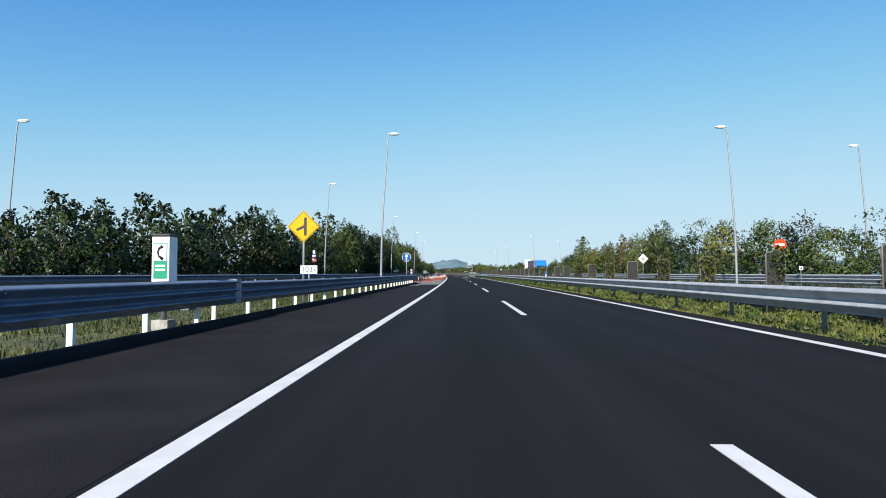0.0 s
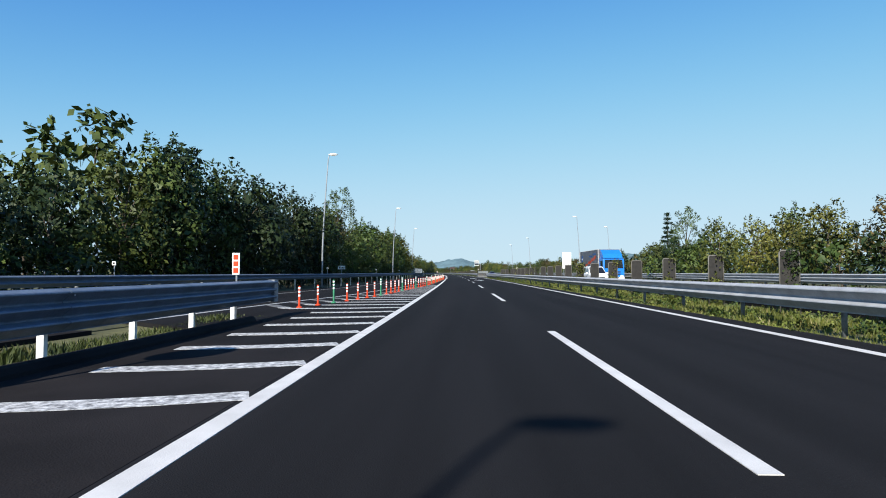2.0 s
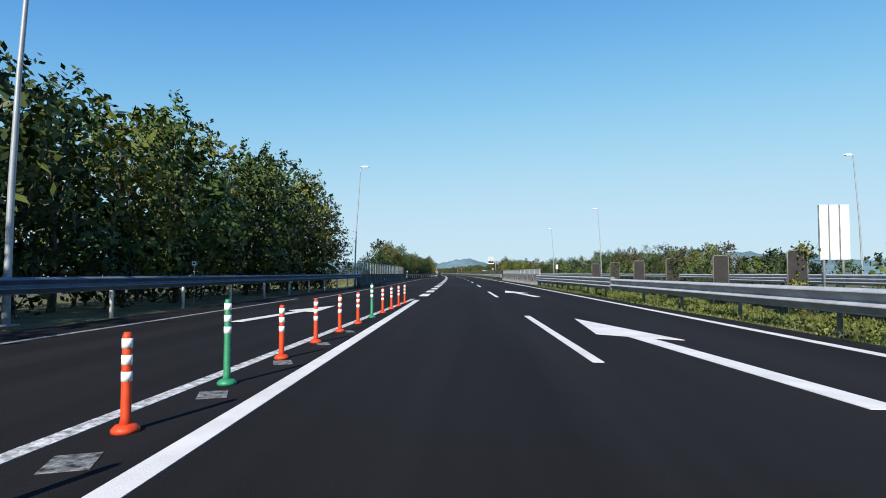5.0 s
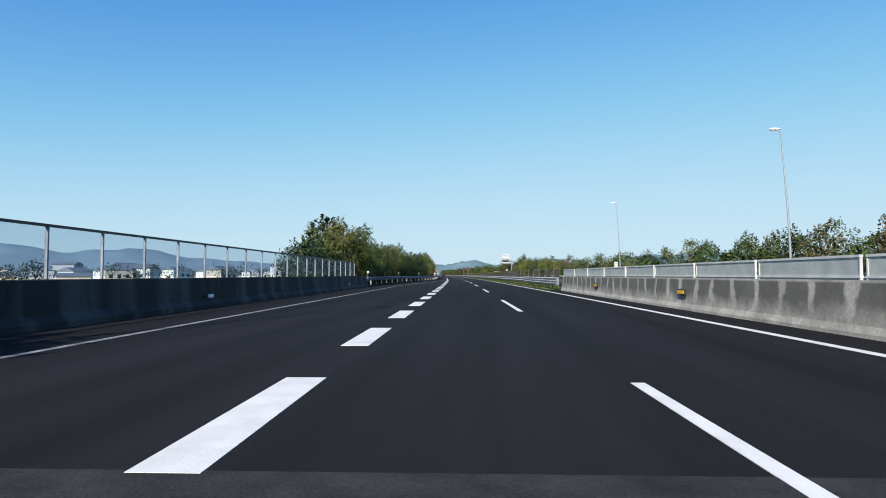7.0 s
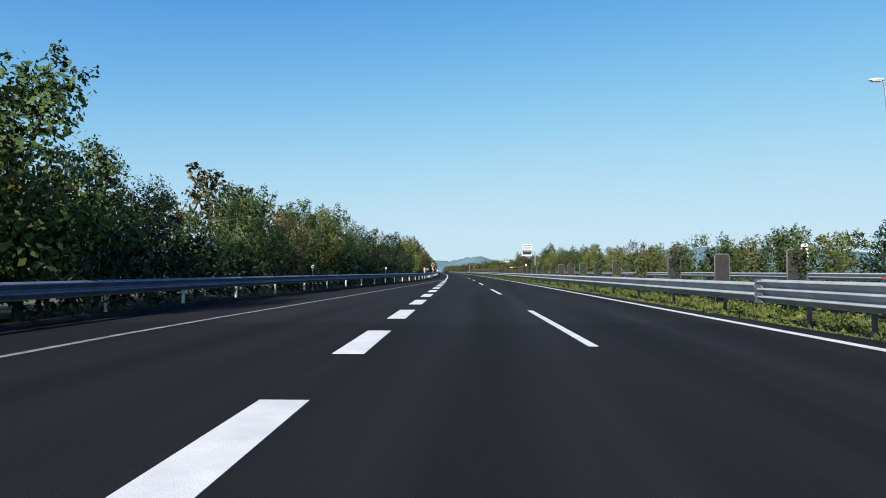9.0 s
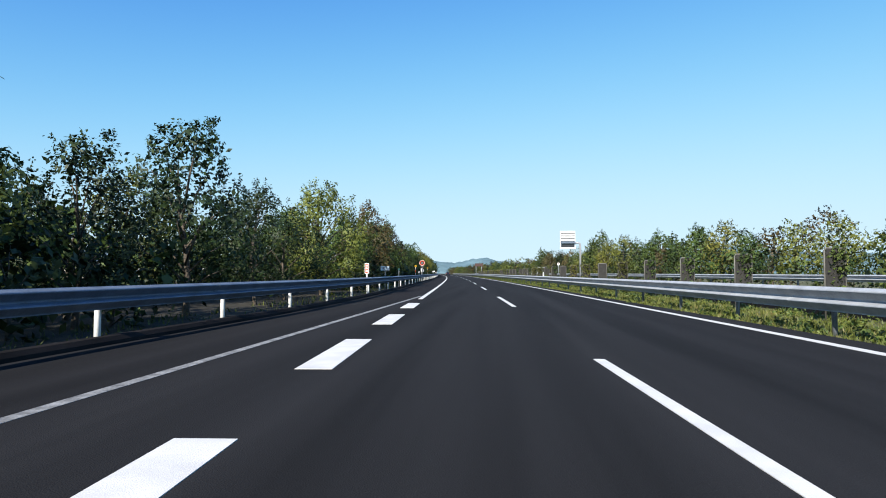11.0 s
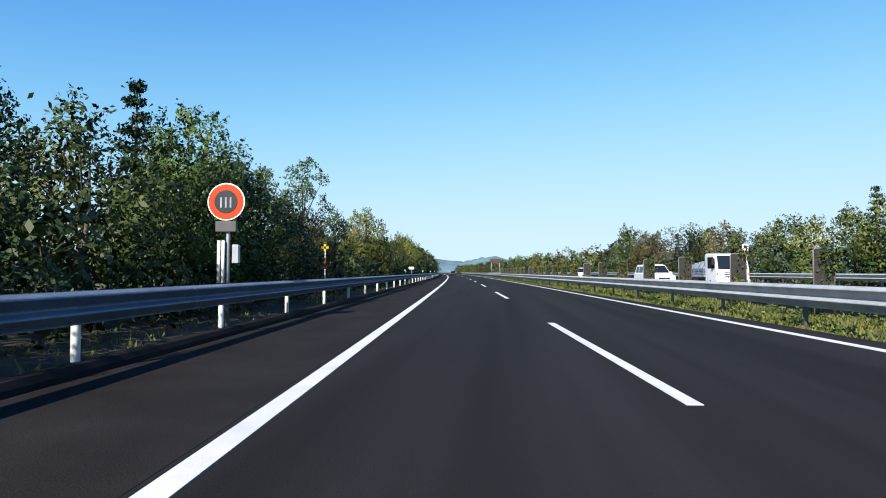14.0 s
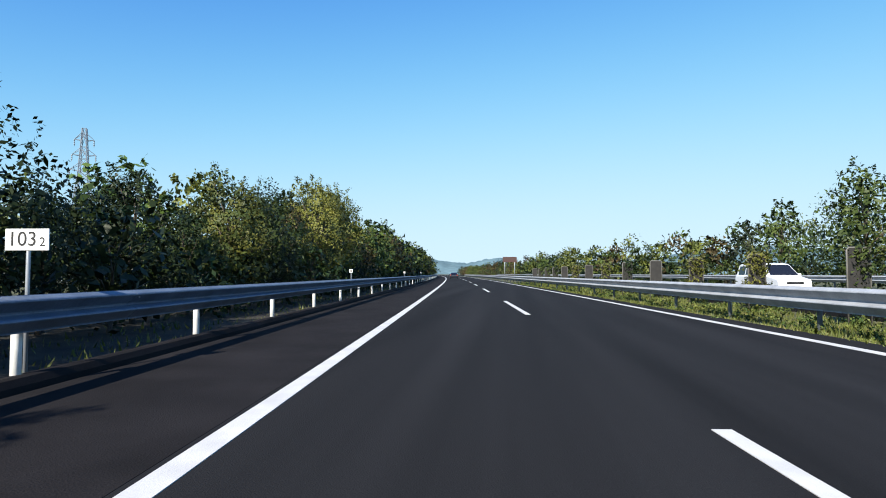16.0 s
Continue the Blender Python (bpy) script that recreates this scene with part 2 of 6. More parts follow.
# ---- building helpers ----
class Geo:
    """Points and faces of one mesh."""

    def __init__(self):
        self.v, self.f, self.smooth = [], [], False

    def add(self, verts, faces):
        k = len(self.v)
        self.v += [tuple(p) for p in verts]
        self.f += [tuple(i + k for i in f) for f in faces]
        return self

    def box(self, c, size, m=None, bevel=0.0):
        bm = bmesh.new()
        bmesh.ops.create_cube(bm, size=1)
        for p in bm.verts:
            p.co = Vector((p.co.x * size[0], p.co.y * size[1], p.co.z * size[2]))
        if bevel:
            bmesh.ops.bevel(bm, geom=bm.edges[:], offset=bevel, segments=2, affect="EDGES", profile=0.6)
        t = Matrix.Translation(c) @ (m or Matrix())
        bm.verts.index_update()
        self.add([t @ p.co for p in bm.verts], [[p.index for p in f.verts] for f in bm.faces])
        bm.free()
        return self

    def tube(self, points, radii, n=8, caps=True):
        pts = [Vector(p) for p in points]
        if not hasattr(radii, "__len__"):
            radii = [radii] * len(pts)
        rings = []
        for i, p in enumerate(pts):
            d = (pts[min(i + 1, len(pts) - 1)] - pts[max(i - 1, 0)]).normalized()
            a = d.cross(Vector((0, 1, 0)) if abs(d.y) < 0.9 else Vector((1, 0, 0))).normalized()
            b = d.cross(a)
            rings += [p + (a * math.cos(2 * math.pi * k / n) + b * math.sin(2 * math.pi * k / n)) * radii[i] for k in range(n)]
        faces = [(i * n + k, i * n + (k + 1) % n, (i + 1) * n + (k + 1) % n, (i + 1) * n + k) for i in range(len(pts) - 1) for k in range(n)]
        if caps:
            faces += [tuple(range(n))[::-1], tuple((len(pts) - 1) * n + k for k in range(n))]
        return self.add(rings, faces)

    def sweep(self, profile, stations, closed=True):
        """A profile of (u, z) points carried along (offset, s, dz) stations of the road."""
        n = len(profile)
        verts = [P(o + u, s, z + dz) for o, s, dz in stations for u, z in profile]
        span = n if closed else n - 1
        faces = [(i * n + k, i * n + (k + 1) % n, (i + 1) * n + (k + 1) % n, (i + 1) * n + k) for i in range(len(stations) - 1) for k in range(span)]
        if closed:
            faces += [tuple(range(n))[::-1], tuple((len(stations) - 1) * n + k for k in range(n))]
        return self.add(verts, faces)

    def disc(self, r, thick, n=28, centre=(0, 0, 0), squash=1.0):
        """A round plate that faces -y."""
        ring = [(centre[0] + r * math.cos(2 * math.pi * k / n), centre[2] + r * squash * math.sin(2 * math.pi * k / n)) for k in range(n)]
        y0, y1 = centre[1] - thick / 2, centre[1] + thick / 2
        verts = [(x, y0, z) for x, z in ring] + [(x, y1, z) for x, z in ring]
        faces = [tuple(range(n)), tuple(range(n, 2 * n))[::-1]] + [(k, n + k, n + (k + 1) % n, (k + 1) % n) for k in range(n)]
        return self.add(verts, faces)

    def plate(self, outline, y, thick):
        """A flat plate of any outline in x and z, that faces -y."""
        n = len(outline)
        verts = [(x, y - thick / 2, z) for x, z in outline] + [(x, y + thick / 2, z) for x, z in outline]
        faces = [tuple(range(n)), tuple(range(n, 2 * n))[::-1]] + [(k, n + k, n + (k + 1) % n, (k + 1) % n) for k in range(n)]
        return self.add(verts, faces)

    def mesh(self, name, material):
        me = bpy.data.meshes.new(name)
        me.from_pydata(self.v, [], self.f)
        bm = bmesh.new()
        bm.from_mesh(me)
        bmesh.ops.recalc_face_normals(bm, faces=bm.faces[:])
        bm.to_mesh(me)
        bm.free()
        if self.smooth:
            me.shade_smooth()
        me.materials.append(material)
        return me


def part(name, geo, material, parent=None, label="", smooth=False, m=None):
    """One mesh object, under a thing or a part where a parent is given."""
    geo.smooth = smooth
    ob = new(name, geo.mesh(name, material))
    return under(ob, parent, label, m)


def under(ob, parent, label="", m=None):
    if parent:
        ob.parent = parent
    if m is not None:
        ob.matrix_basis = m
    if label:
        ob["label"] = label
    return ob


def shared(name, me, parent, m):
    ob = new(name, me)
    ob.parent, ob.matrix_basis = parent, m
    return ob


def thing(name, label, category, group="", m=None, kind=""):
    ob = tagged(new(name), label, category, group, kind)
    if m is not None:
        ob.matrix_basis = m
    return ob


def lerp(table, s):
    """Read a table of (s, value) at s."""
    if s <= table[0][0]:
        return table[0][1]
    for (a, x), (b, y) in zip(table, table[1:]):
        if s <= b:
            return x + (y - x) * (s - a) / (b - a)
    return table[-1][1]


def steps(a, b, d):
    n = max(1, math.ceil((b - a) / d))
    return [a + (b - a) * k / n for k in range(n + 1)]


# ---- the plan: lines along the road, as (s, u) ----
U_LEFT, U_DASH, U_RIGHT = -1.74, 1.86, 6.0
RAMP_LINE = [(10, -13.2), (40, -10.6), (52, -8.6), (60, -7.8), (66, -7.2), (71, -6.6), (77, -5.6), (92, -4.6), (98, -4.1), (118, -3.05), (125, -2.85), (150, -2.0)]
RAMP_RAIL = [(-60, -24), (0, -19), (30, -16.3), (60, -13.6), (95, -10.4), (137, -9.3), (177, -8.9)]
TAPER_LINE = [(150, -6.4), (235, -6.35), (302, -1.85)]
LEFT_RAIL = [(229, -9.0), (243, -8.9), (251, -8.4), (259, -7.8), (290, -4.85), (300, -4.45), (320, -4.38), (800, -4.38)]
TREE_LINE = [(229, -11.0), (240, -10.9), (259, -10.0), (290, -7.6), (300, -7.2), (320, -7.2), (800, -7.3)]
GORE_RAIL = [(-60, -5.6), (5, -5.45), (64, -4.95)]
U_MEDIAN_RAIL, U_FAR_RAIL = 7.30, 20.5
BRIDGE = (177.0, 216.0)


def edge_left(s):
    """The left edge of the asphalt."""
    if s < 60:
        return -5.0
    if s < 66:
        return -5.0 + (lerp(RAMP_RAIL, s) + 0.6 + 5.0) * (s - 60) / 6
    if s < 177:
        return lerp(RAMP_RAIL, s) + 0.6
    if s < 229:
        return -8.6
    return lerp(LEFT_RAIL, s) + 0.1


def height(u, s):
    """The ground's height beside the road."""
    low = max(0.0, min(1.0, (s - 172) / 8)) * max(0.0, min(1.0, (236 - s) / 8))
    fall = -2.6 * max(0.0, min(1.0, (-u - 60) / 120)) if u < 0 else -4.0 * max(0.0, min(1.0, (u - 70) / 150))
    side = -5.5 * low * max(0.0, min(1.0, (-u - 10) / 6))
    return min(fall, side) - 0.07 - (0.03 if -22 < u < 22 else 0.0)


# ---- ground, hills and far land ----
def make_ground():
    us = [-4000, -2000, -900, -400, -200, -120, -80, -60, -45, -34, -26, -22, -19, -16, -13, -11.5, -10, -9, -8.2, -6.5, -4.2,
          0, 6.5, 7.6, 8.6, 9.6, 10.8, 14, 18, 20, 22, 26, 32, 40, 55, 70, 110, 220, 500, 1200, 2500, 4000]
    ss = [-900, -300, -120] + steps(-60, 160, 10) + steps(166, 242, 4) + steps(250, 700, 15) + [760, 840, 950, 1100, 1350, 1700, 2300, 3200, 4500]
    g = Geo()
    n = len(us)
    for s in ss:
        for u in us:
            # beyond the bend's reach the sheet runs straight on
            x, y, a = along(min(max(s, -60), 900))
            over = s - min(max(s, -60), 900)
            px, py = x + u * math.cos(a) - over * math.sin(a), y + u * math.sin(a) + over * math.cos(a)
            g.v.append((px, py, height(u, s)))
    g.f = [(i * n + k, i * n + k + 1, (i + 1) * n + k + 1, (i + 1) * n + k) for i in range(len(ss) - 1) for k in range(n - 1)]
    ob = part("ground", g, M_GRASS_SOIL, smooth=True)
    ob.data.materials.append(M_PLAIN)
    for p in ob.data.polygons:
        c = p.center
        if c.x < -70 or c.x > 90 or c.y > 850:
            p.material_index = 1
    tagged(ob, "grassy verge and flat farmland beside the road", "ground", kind="structure")


make_ground()


def ridge(name, label, dist, a0, a1, tops, material, depth=500, seed=1):
    """A run of hills seen far off, over bearings a0 to a1 (degrees to the left of the road's start)."""
    g = Geo()
    n, rows = 90, 7
    for i in range(n + 1):
        f = i / n
        b = radians(a0 + (a1 - a0) * f)
        top = lerp(tops, f) * (1.0 + 0.16 * noise.fractal(Vector((f * 9 + seed, seed, 0)), 1.0, 2.1, 4))
        for k in range(rows):
            r = dist + depth * k / (rows - 1)
            z = -8 + (top + 8) * math.sin(math.pi / 2 * k / (rows - 1)) * (1 + 0.12 * noise.noise(Vector((f * 30, k * 0.8, seed))))
            g.v.append((-r * math.sin(b), r * math.cos(b), z))
    g.f = [(i * rows + k, i * rows + k + 1, (i + 1) * rows + k + 1, (i + 1) * rows + k) for i in range(n) for k in range(rows - 1)]
    tagged(part(name, g, material, smooth=True), label, "hills", kind="structure")


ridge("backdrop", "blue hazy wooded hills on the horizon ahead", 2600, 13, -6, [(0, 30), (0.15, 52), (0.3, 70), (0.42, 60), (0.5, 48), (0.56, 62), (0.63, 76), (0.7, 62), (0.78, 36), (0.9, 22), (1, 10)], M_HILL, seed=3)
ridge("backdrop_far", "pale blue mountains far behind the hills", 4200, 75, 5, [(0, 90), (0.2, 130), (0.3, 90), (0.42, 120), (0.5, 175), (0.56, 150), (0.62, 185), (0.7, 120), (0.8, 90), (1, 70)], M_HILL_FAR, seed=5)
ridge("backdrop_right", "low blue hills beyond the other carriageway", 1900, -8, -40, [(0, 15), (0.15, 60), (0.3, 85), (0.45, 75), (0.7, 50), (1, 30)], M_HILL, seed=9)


# ---- road and markings ----
def strip(name, material, a, b, left, right, z, label, category, d=8, parent=None, kind="structure", base=-0.25):
    """A paved strip from s = a to b between two edges, with its thickness."""
    g = Geo()
    st = steps(a, b, d)
    for s in st:
        l, r = left(s), right(s)
        g.v += [P(l, s, z), P(r, s, z), P(r, s, base), P(l, s, base)]
    n = len(st)
    for i in range(n - 1):
        for k in range(4):
            g.f.append((i * 4 + k, i * 4 + (k + 1) % 4, (i + 1) * 4 + (k + 1) % 4, (i + 1) * 4 + k))
    g.f += [(0, 1, 2, 3), tuple((n - 1) * 4 + k for k in (3, 2, 1, 0))]
    ob = part(name, g, material, parent)
    return tagged(ob, label, category, kind=kind)


strip("road_2", M_ASPHALT_OLD, 236, 1000, edge_left, lambda s: 6.75, 0.0, "greyer asphalt of the carriageway past the bridge", "road", d=4)
road = strip("road", M_ASPHALT, -80, 236, edge_left, lambda s: 7.35 if 172 < s < 220 else 6.75, 0.0, "dark fresh asphalt of the carriageway", "road", d=4)
strip("road_opposite", M_ASPHALT, -80, 1000, lambda s: 10.9, lambda s: 20.0, 0.02, "dark asphalt of the opposite carriageway", "road", d=12)
strip("ramp", M_SHOULDER, -80, 60, lambda s: lerp(RAMP_RAIL, s) + 0.6, lambda s: lerp(RAMP_LINE, s) + 0.5 if s > 10 else lerp(RAMP_RAIL, s) + 5.4, -0.01, "grey asphalt of the joining ramp", "road", d=5)


# soil and litter, with the trees' shade put into the colour
M_LITTER_SHADE = mat("shaded_leaf_litter", (0.015, 0.013, 0.008), 0.95, vary=0.5, scale=2.0, fine=25, bump=0.8, second=(0.036, 0.030, 0.016))
strip("verge", M_LITTER_SHADE, 237, 700, lambda s: lerp(TREE_LINE, s) - 5.0, lambda s: lerp(LEFT_RAIL, s) - 0.1, -0.035, "leaf litter in a shade-dark colour under the roadside trees", "ground", d=5, base=-0.3)
strip("shoulder", M_SHOULDER, 297, 1000, lambda s: lerp(LEFT_RAIL, s) + 0.12, lambda s: U_LEFT - 0.16, 0.003, "brownish older asphalt of the hard shoulder", "road", d=6, base=-0.02)
strip("shoulder_2", M_SHOULDER, -80, 58, lambda s: -4.95, lambda s: U_LEFT - 0.16, 0.003, "brownish older asphalt of the hard shoulder", "road", d=6, base=-0.02)


def paint(name, stations, width, material, z=0.006, parent=road, label=""):
    """A painted line along (u, s) stations."""
    h = width / 2
    g = Geo().sweep([(-h, z - 0.012), (h, z - 0.012), (h, z), (-h, z)], [(u, s, 0) for u, s in stations])
    return part(name, g, material, parent, label)


paint("edge_line", [(U_LEFT, s) for s in steps(-60, 149, 8)], 0.20, M_PAINT, label="bright white edge line")
paint("edge_line", [(U_LEFT, s) for s in steps(297.6, 900, 8)], 0.20, M_PAINT, label="bright white edge line")
paint("edge_line", [(U_RIGHT, s) for s in steps(-60, 900, 8)], 0.20, M_PAINT, label="bright white edge line")
paint("ramp_line", [(lerp(RAMP_LINE, s), s) for s in steps(20, 150, 3)], 0.16, M_WORN, z=0.005, label="greyed edge line of the ramp")
paint("taper_line", [(lerp(TAPER_LINE, s), s) for s in steps(150, 301, 4)], 0.15, M_FAINT, z=0.004, label="faded edge line of the merging lane")
paint("ramp_line", [(lerp(RAMP_RAIL, s) + 2.0, s) for s in steps(66, 150, 4)], 0.15, M_FAINT, z=0.004, label="faded edge line of the ramp")
paint("edge_line", [(19.2, s) for s in steps(-60, 900, 12)], 0.20, M_PAINT, z=0.026, label="white edge line")
for k in range(-2, 44):
    paint("lane_dash", [(U_DASH, 20 * k - 8), (U_DASH, 20 * k)], 0.15, M_PAINT)
for k in range(25, 49):
    paint("merge_dash", [(U_LEFT, 6 * k + 3.1), (U_LEFT, 6 * k + 6.2)], 0.45, M_PAINT)
for k in range(-2, 30):
    paint("lane_dash", [(15.2, 20 * k - 3), (15.2, 20 * k + 5)], 0.15, M_PAINT, z=0.026)


# ---- guard rails ----
def beam_profile(waves, top, pitch=0.19, depth=0.125, thick=0.012):
    """The corrugated section of a guard rail beam, ridges towards -u, as (u, z)."""
    pts = [(0.0, top)]
    z = top
    for k in range(waves):
        pts += [(-u * depth, z - f * pitch) for u, f in ((0.0, 0.02), (0.86, 0.19), (0.97, 0.25), (1.0, 0.32), (0.95, 0.37), (0.05, 0.86), (0.0, 0.94))]
        z -= pitch
    pts.append((0.0, z + 0.005))
    return pts + [(u + thick, zz) for u, zz in reversed(pts)]


def guard_rail(label, line, a, b, spacing, side, waves=2, top=0.85, dz=0.0, section=8.0, phase=0.0, flat_post=False, ends=(False, False), group="guard rails", beam_m=None, post_m=None, pitch=0.19):
    """A rail: beam sections, and posts behind it. side: 1 where the beam faces right, -1 left."""
    rail = thing("guard_rail", label, "guard rail", group, at(line(a), a, 0))
    inv = rail.matrix_basis.inverted()
    prof = [(-side * u, z) for u, z in beam_profile(waves, top, pitch)]
    cuts = steps(a, b, section)
    for s0, s1 in zip(cuts, cuts[1:]):
        # each section laps over the one before
        g = Geo().sweep(prof, [(line(s0) + side * 0.006, s0 - 0.15, dz), (line((s0 + s1) / 2), (s0 + s1) / 2, dz), (line(s1), s1, dz)])
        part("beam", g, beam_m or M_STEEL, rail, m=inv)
        if s1 < b:
            part("bolt", Geo().box(P(line(s1) + side * 0.095, s1 - 0.07, dz + top - 0.085), (0.03, 0.035, 0.035)), M_STEEL_OLD, rail, m=inv)
    for s, on in ((a, ends[0]), (b, ends[1])):
        if on:
            d = 0.16 if s == b else -0.16
            g = Geo().sweep([(-0.09, top - 0.19 * waves - 0.01), (0.09, top - 0.19 * waves - 0.01), (0.09, top + 0.01), (-0.09, top + 0.01)], [(line(s), s - d, dz), (line(s), s + d, dz)])
            part("end_piece", g, M_STEEL_OLD, rail, "rounded end piece", m=inv)
    pg = Geo()
    if flat_post:
        pg.box((0, 0, (top - 0.45) / 2), (0.10, 0.075, top + 0.15), bevel=0.01)
    else:
        pg.tube([(0, 0, -0.25), (0, 0, top - 0.10), (0, 0, top - 0.07)], [0.051, 0.051, 0.036], 12)
    pg.smooth = not flat_post
    pm = pg.mesh("post", post_m or M_POST)
    block = Geo().box((0, 0, 0), (0.12, 0.07, 0.16)).mesh("block", M_STEEL_OLD)
    s = a + 0.5 + (phase - a - 0.5) % spacing
    while s < b - 0.2:
        shared("post", pm, rail, inv @ at(line(s) - side * 0.19, s, dz))
        shared("block", block, rail, inv @ at(line(s) - side * 0.075, s, dz + top - 0.17))
        s += spacing
    return rail


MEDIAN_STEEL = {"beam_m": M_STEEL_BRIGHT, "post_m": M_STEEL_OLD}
guard_rail("galvanised guard rail beside the hard shoulder, three waves", lambda s: lerp(GORE_RAIL, s), -40, 10, 2.0, 1, 3, 1.0, phase=4.4, flat_post=True, ends=(False, True))
guard_rail("galvanised guard rail beside the hard shoulder, three waves", lambda s: lerp(GORE_RAIL, s) - 0.3 * max(0, (17 - s) / 9), 8.2, 64, 2.0, 1, 3, 0.95, phase=45.8, flat_post=True, ends=(True, True))
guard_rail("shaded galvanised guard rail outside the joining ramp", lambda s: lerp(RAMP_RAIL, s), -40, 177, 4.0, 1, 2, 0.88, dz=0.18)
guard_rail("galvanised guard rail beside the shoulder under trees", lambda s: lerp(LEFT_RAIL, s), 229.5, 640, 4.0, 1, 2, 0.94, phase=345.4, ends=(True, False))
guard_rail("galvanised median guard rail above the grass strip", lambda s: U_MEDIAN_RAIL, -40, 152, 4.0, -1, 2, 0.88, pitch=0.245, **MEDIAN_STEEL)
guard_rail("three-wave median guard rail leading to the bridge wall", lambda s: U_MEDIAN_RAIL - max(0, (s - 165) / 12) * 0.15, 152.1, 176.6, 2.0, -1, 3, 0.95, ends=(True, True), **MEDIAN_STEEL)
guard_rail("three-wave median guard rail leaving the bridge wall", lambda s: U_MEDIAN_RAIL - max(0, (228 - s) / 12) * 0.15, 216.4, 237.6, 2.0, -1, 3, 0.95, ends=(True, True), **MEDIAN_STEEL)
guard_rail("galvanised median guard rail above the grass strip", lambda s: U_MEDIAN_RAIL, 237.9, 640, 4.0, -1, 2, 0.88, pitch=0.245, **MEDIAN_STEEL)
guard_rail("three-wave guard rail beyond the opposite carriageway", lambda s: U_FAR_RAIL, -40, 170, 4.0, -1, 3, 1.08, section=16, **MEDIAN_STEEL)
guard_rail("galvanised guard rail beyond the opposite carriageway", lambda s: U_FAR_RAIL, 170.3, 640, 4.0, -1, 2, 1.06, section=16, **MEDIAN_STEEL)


def kerb(a, b, line, label):
    g = Geo().sweep([(-0.16, -0.1), (0.10, -0.1), (0.08, 0.05), (0.03, 0.12), (-0.02, 0.135), (-0.16, 0.12)], [(line(s), s, 0) for s in steps(a, b, 5)])
    tagged(part("kerb", g, M_SHOULDER), label, "kerb", kind="structure")


kerb(229.5, 640, lambda s: lerp(LEFT_RAIL, s) - 0.06, "dark asphalt kerb under the guard rail")
kerb(-40, 62, lambda s: lerp(GORE_RAIL, s) + 0.2, "dark asphalt kerb under the guard rail")


# ---- bridge: parapet with clear screen, and the median wall ----
M_SCREEN = bpy.data.materials.new("hazy_clear_screen")
M_SCREEN.use_nodes = True
sn, sl = M_SCREEN.node_tree.nodes, M_SCREEN.node_tree.links
s_clear, s_mix = sn.new("ShaderNodeBsdfTransparent"), sn.new("ShaderNodeMixShader")
s_clear.inputs[0].default_value = (0.86, 0.90, 0.93, 1)
sn["Principled BSDF"].inputs["Base Color"].default_value = (0.62, 0.66, 0.66, 1)
sn["Principled BSDF"].inputs["Roughness"].default_value = 0.25
s_mix.inputs[0].default_value = 0.09
sl.new(s_clear.outputs[0], s_mix.inputs[1])
sl.new(sn["Principled BSDF"].outputs[0], s_mix.inputs[2])
sl.new(s_mix.outputs[0], sn["Material Output"].inputs["Surface"])


M_RAIL_DARK = mat("dark_brown_rail", (0.022, 0.021, 0.02), 0.5, vary=0.2, scale=4, fine=40, bump=0.05)


def bridge_parapet():
    a, b, u = 176.0, 229.0, -8.95
    wall = thing("parapet", "shaded concrete bridge parapet", "parapet", m=at(u, a), kind="structure")
    inv = wall.matrix_basis.inverted()
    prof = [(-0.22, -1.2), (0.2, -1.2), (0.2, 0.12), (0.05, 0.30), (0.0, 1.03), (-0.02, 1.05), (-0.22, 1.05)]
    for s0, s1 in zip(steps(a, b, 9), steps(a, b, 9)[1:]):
        part("wall_section", Geo().sweep(prof, [(u, s0 + 0.005, 0), (u, s1 - 0.005, 0)]), M_STREAK_SHADE, wall, m=inv)
    fence = thing("screen_fence", "clear panel screen on steel posts over a parapet", "fence", m=at(u - 0.1, a, 1.05))
    inv = fence.matrix_basis.inverted()
    pm = Geo().box((0, 0, 0.6), (0.07, 0.05, 1.2), bevel=0.008).mesh("post", M_STEEL_OLD)
    cells = steps(a + 0.3, 223.0, 2.0)
    for s in cells:
        shared("post", pm, fence, inv @ at(u - 0.1, s, 1.05))
    for s0, s1 in zip(cells, cells[1:]):
        o = part("pane", Geo().sweep([(-0.012, 0.06), (0.012, 0.06), (0.012, 1.15), (-0.012, 1.15)], [(u - 0.1, s0 + 0.04, 1.05), (u - 0.1, s1 - 0.04, 1.05)]), M_SCREEN, fence, m=inv)
        o.visible_shadow = False
        part("top_rail", Geo().sweep([(-0.035, 1.15), (0.035, 1.15), (0.035, 1.21), (-0.035, 1.21)], [(u - 0.1, s0 + 0.0, 1.05), (u - 0.1, s1, 1.05)]), M_RAIL_DARK, fence, m=inv)


bridge_parapet()
M_PANEL_FRAME = mat("pale_panel_frame", (0.50, 0.50, 0.48), 0.5, 0.1, vary=0.15, scale=3, fine=40, bump=0.05)
M_PANEL = mat("pale_mesh_panel", (0.42, 0.44, 0.41), 0.5, 0.3, vary=0.12, scale=3, fine=60, bump=0.2)


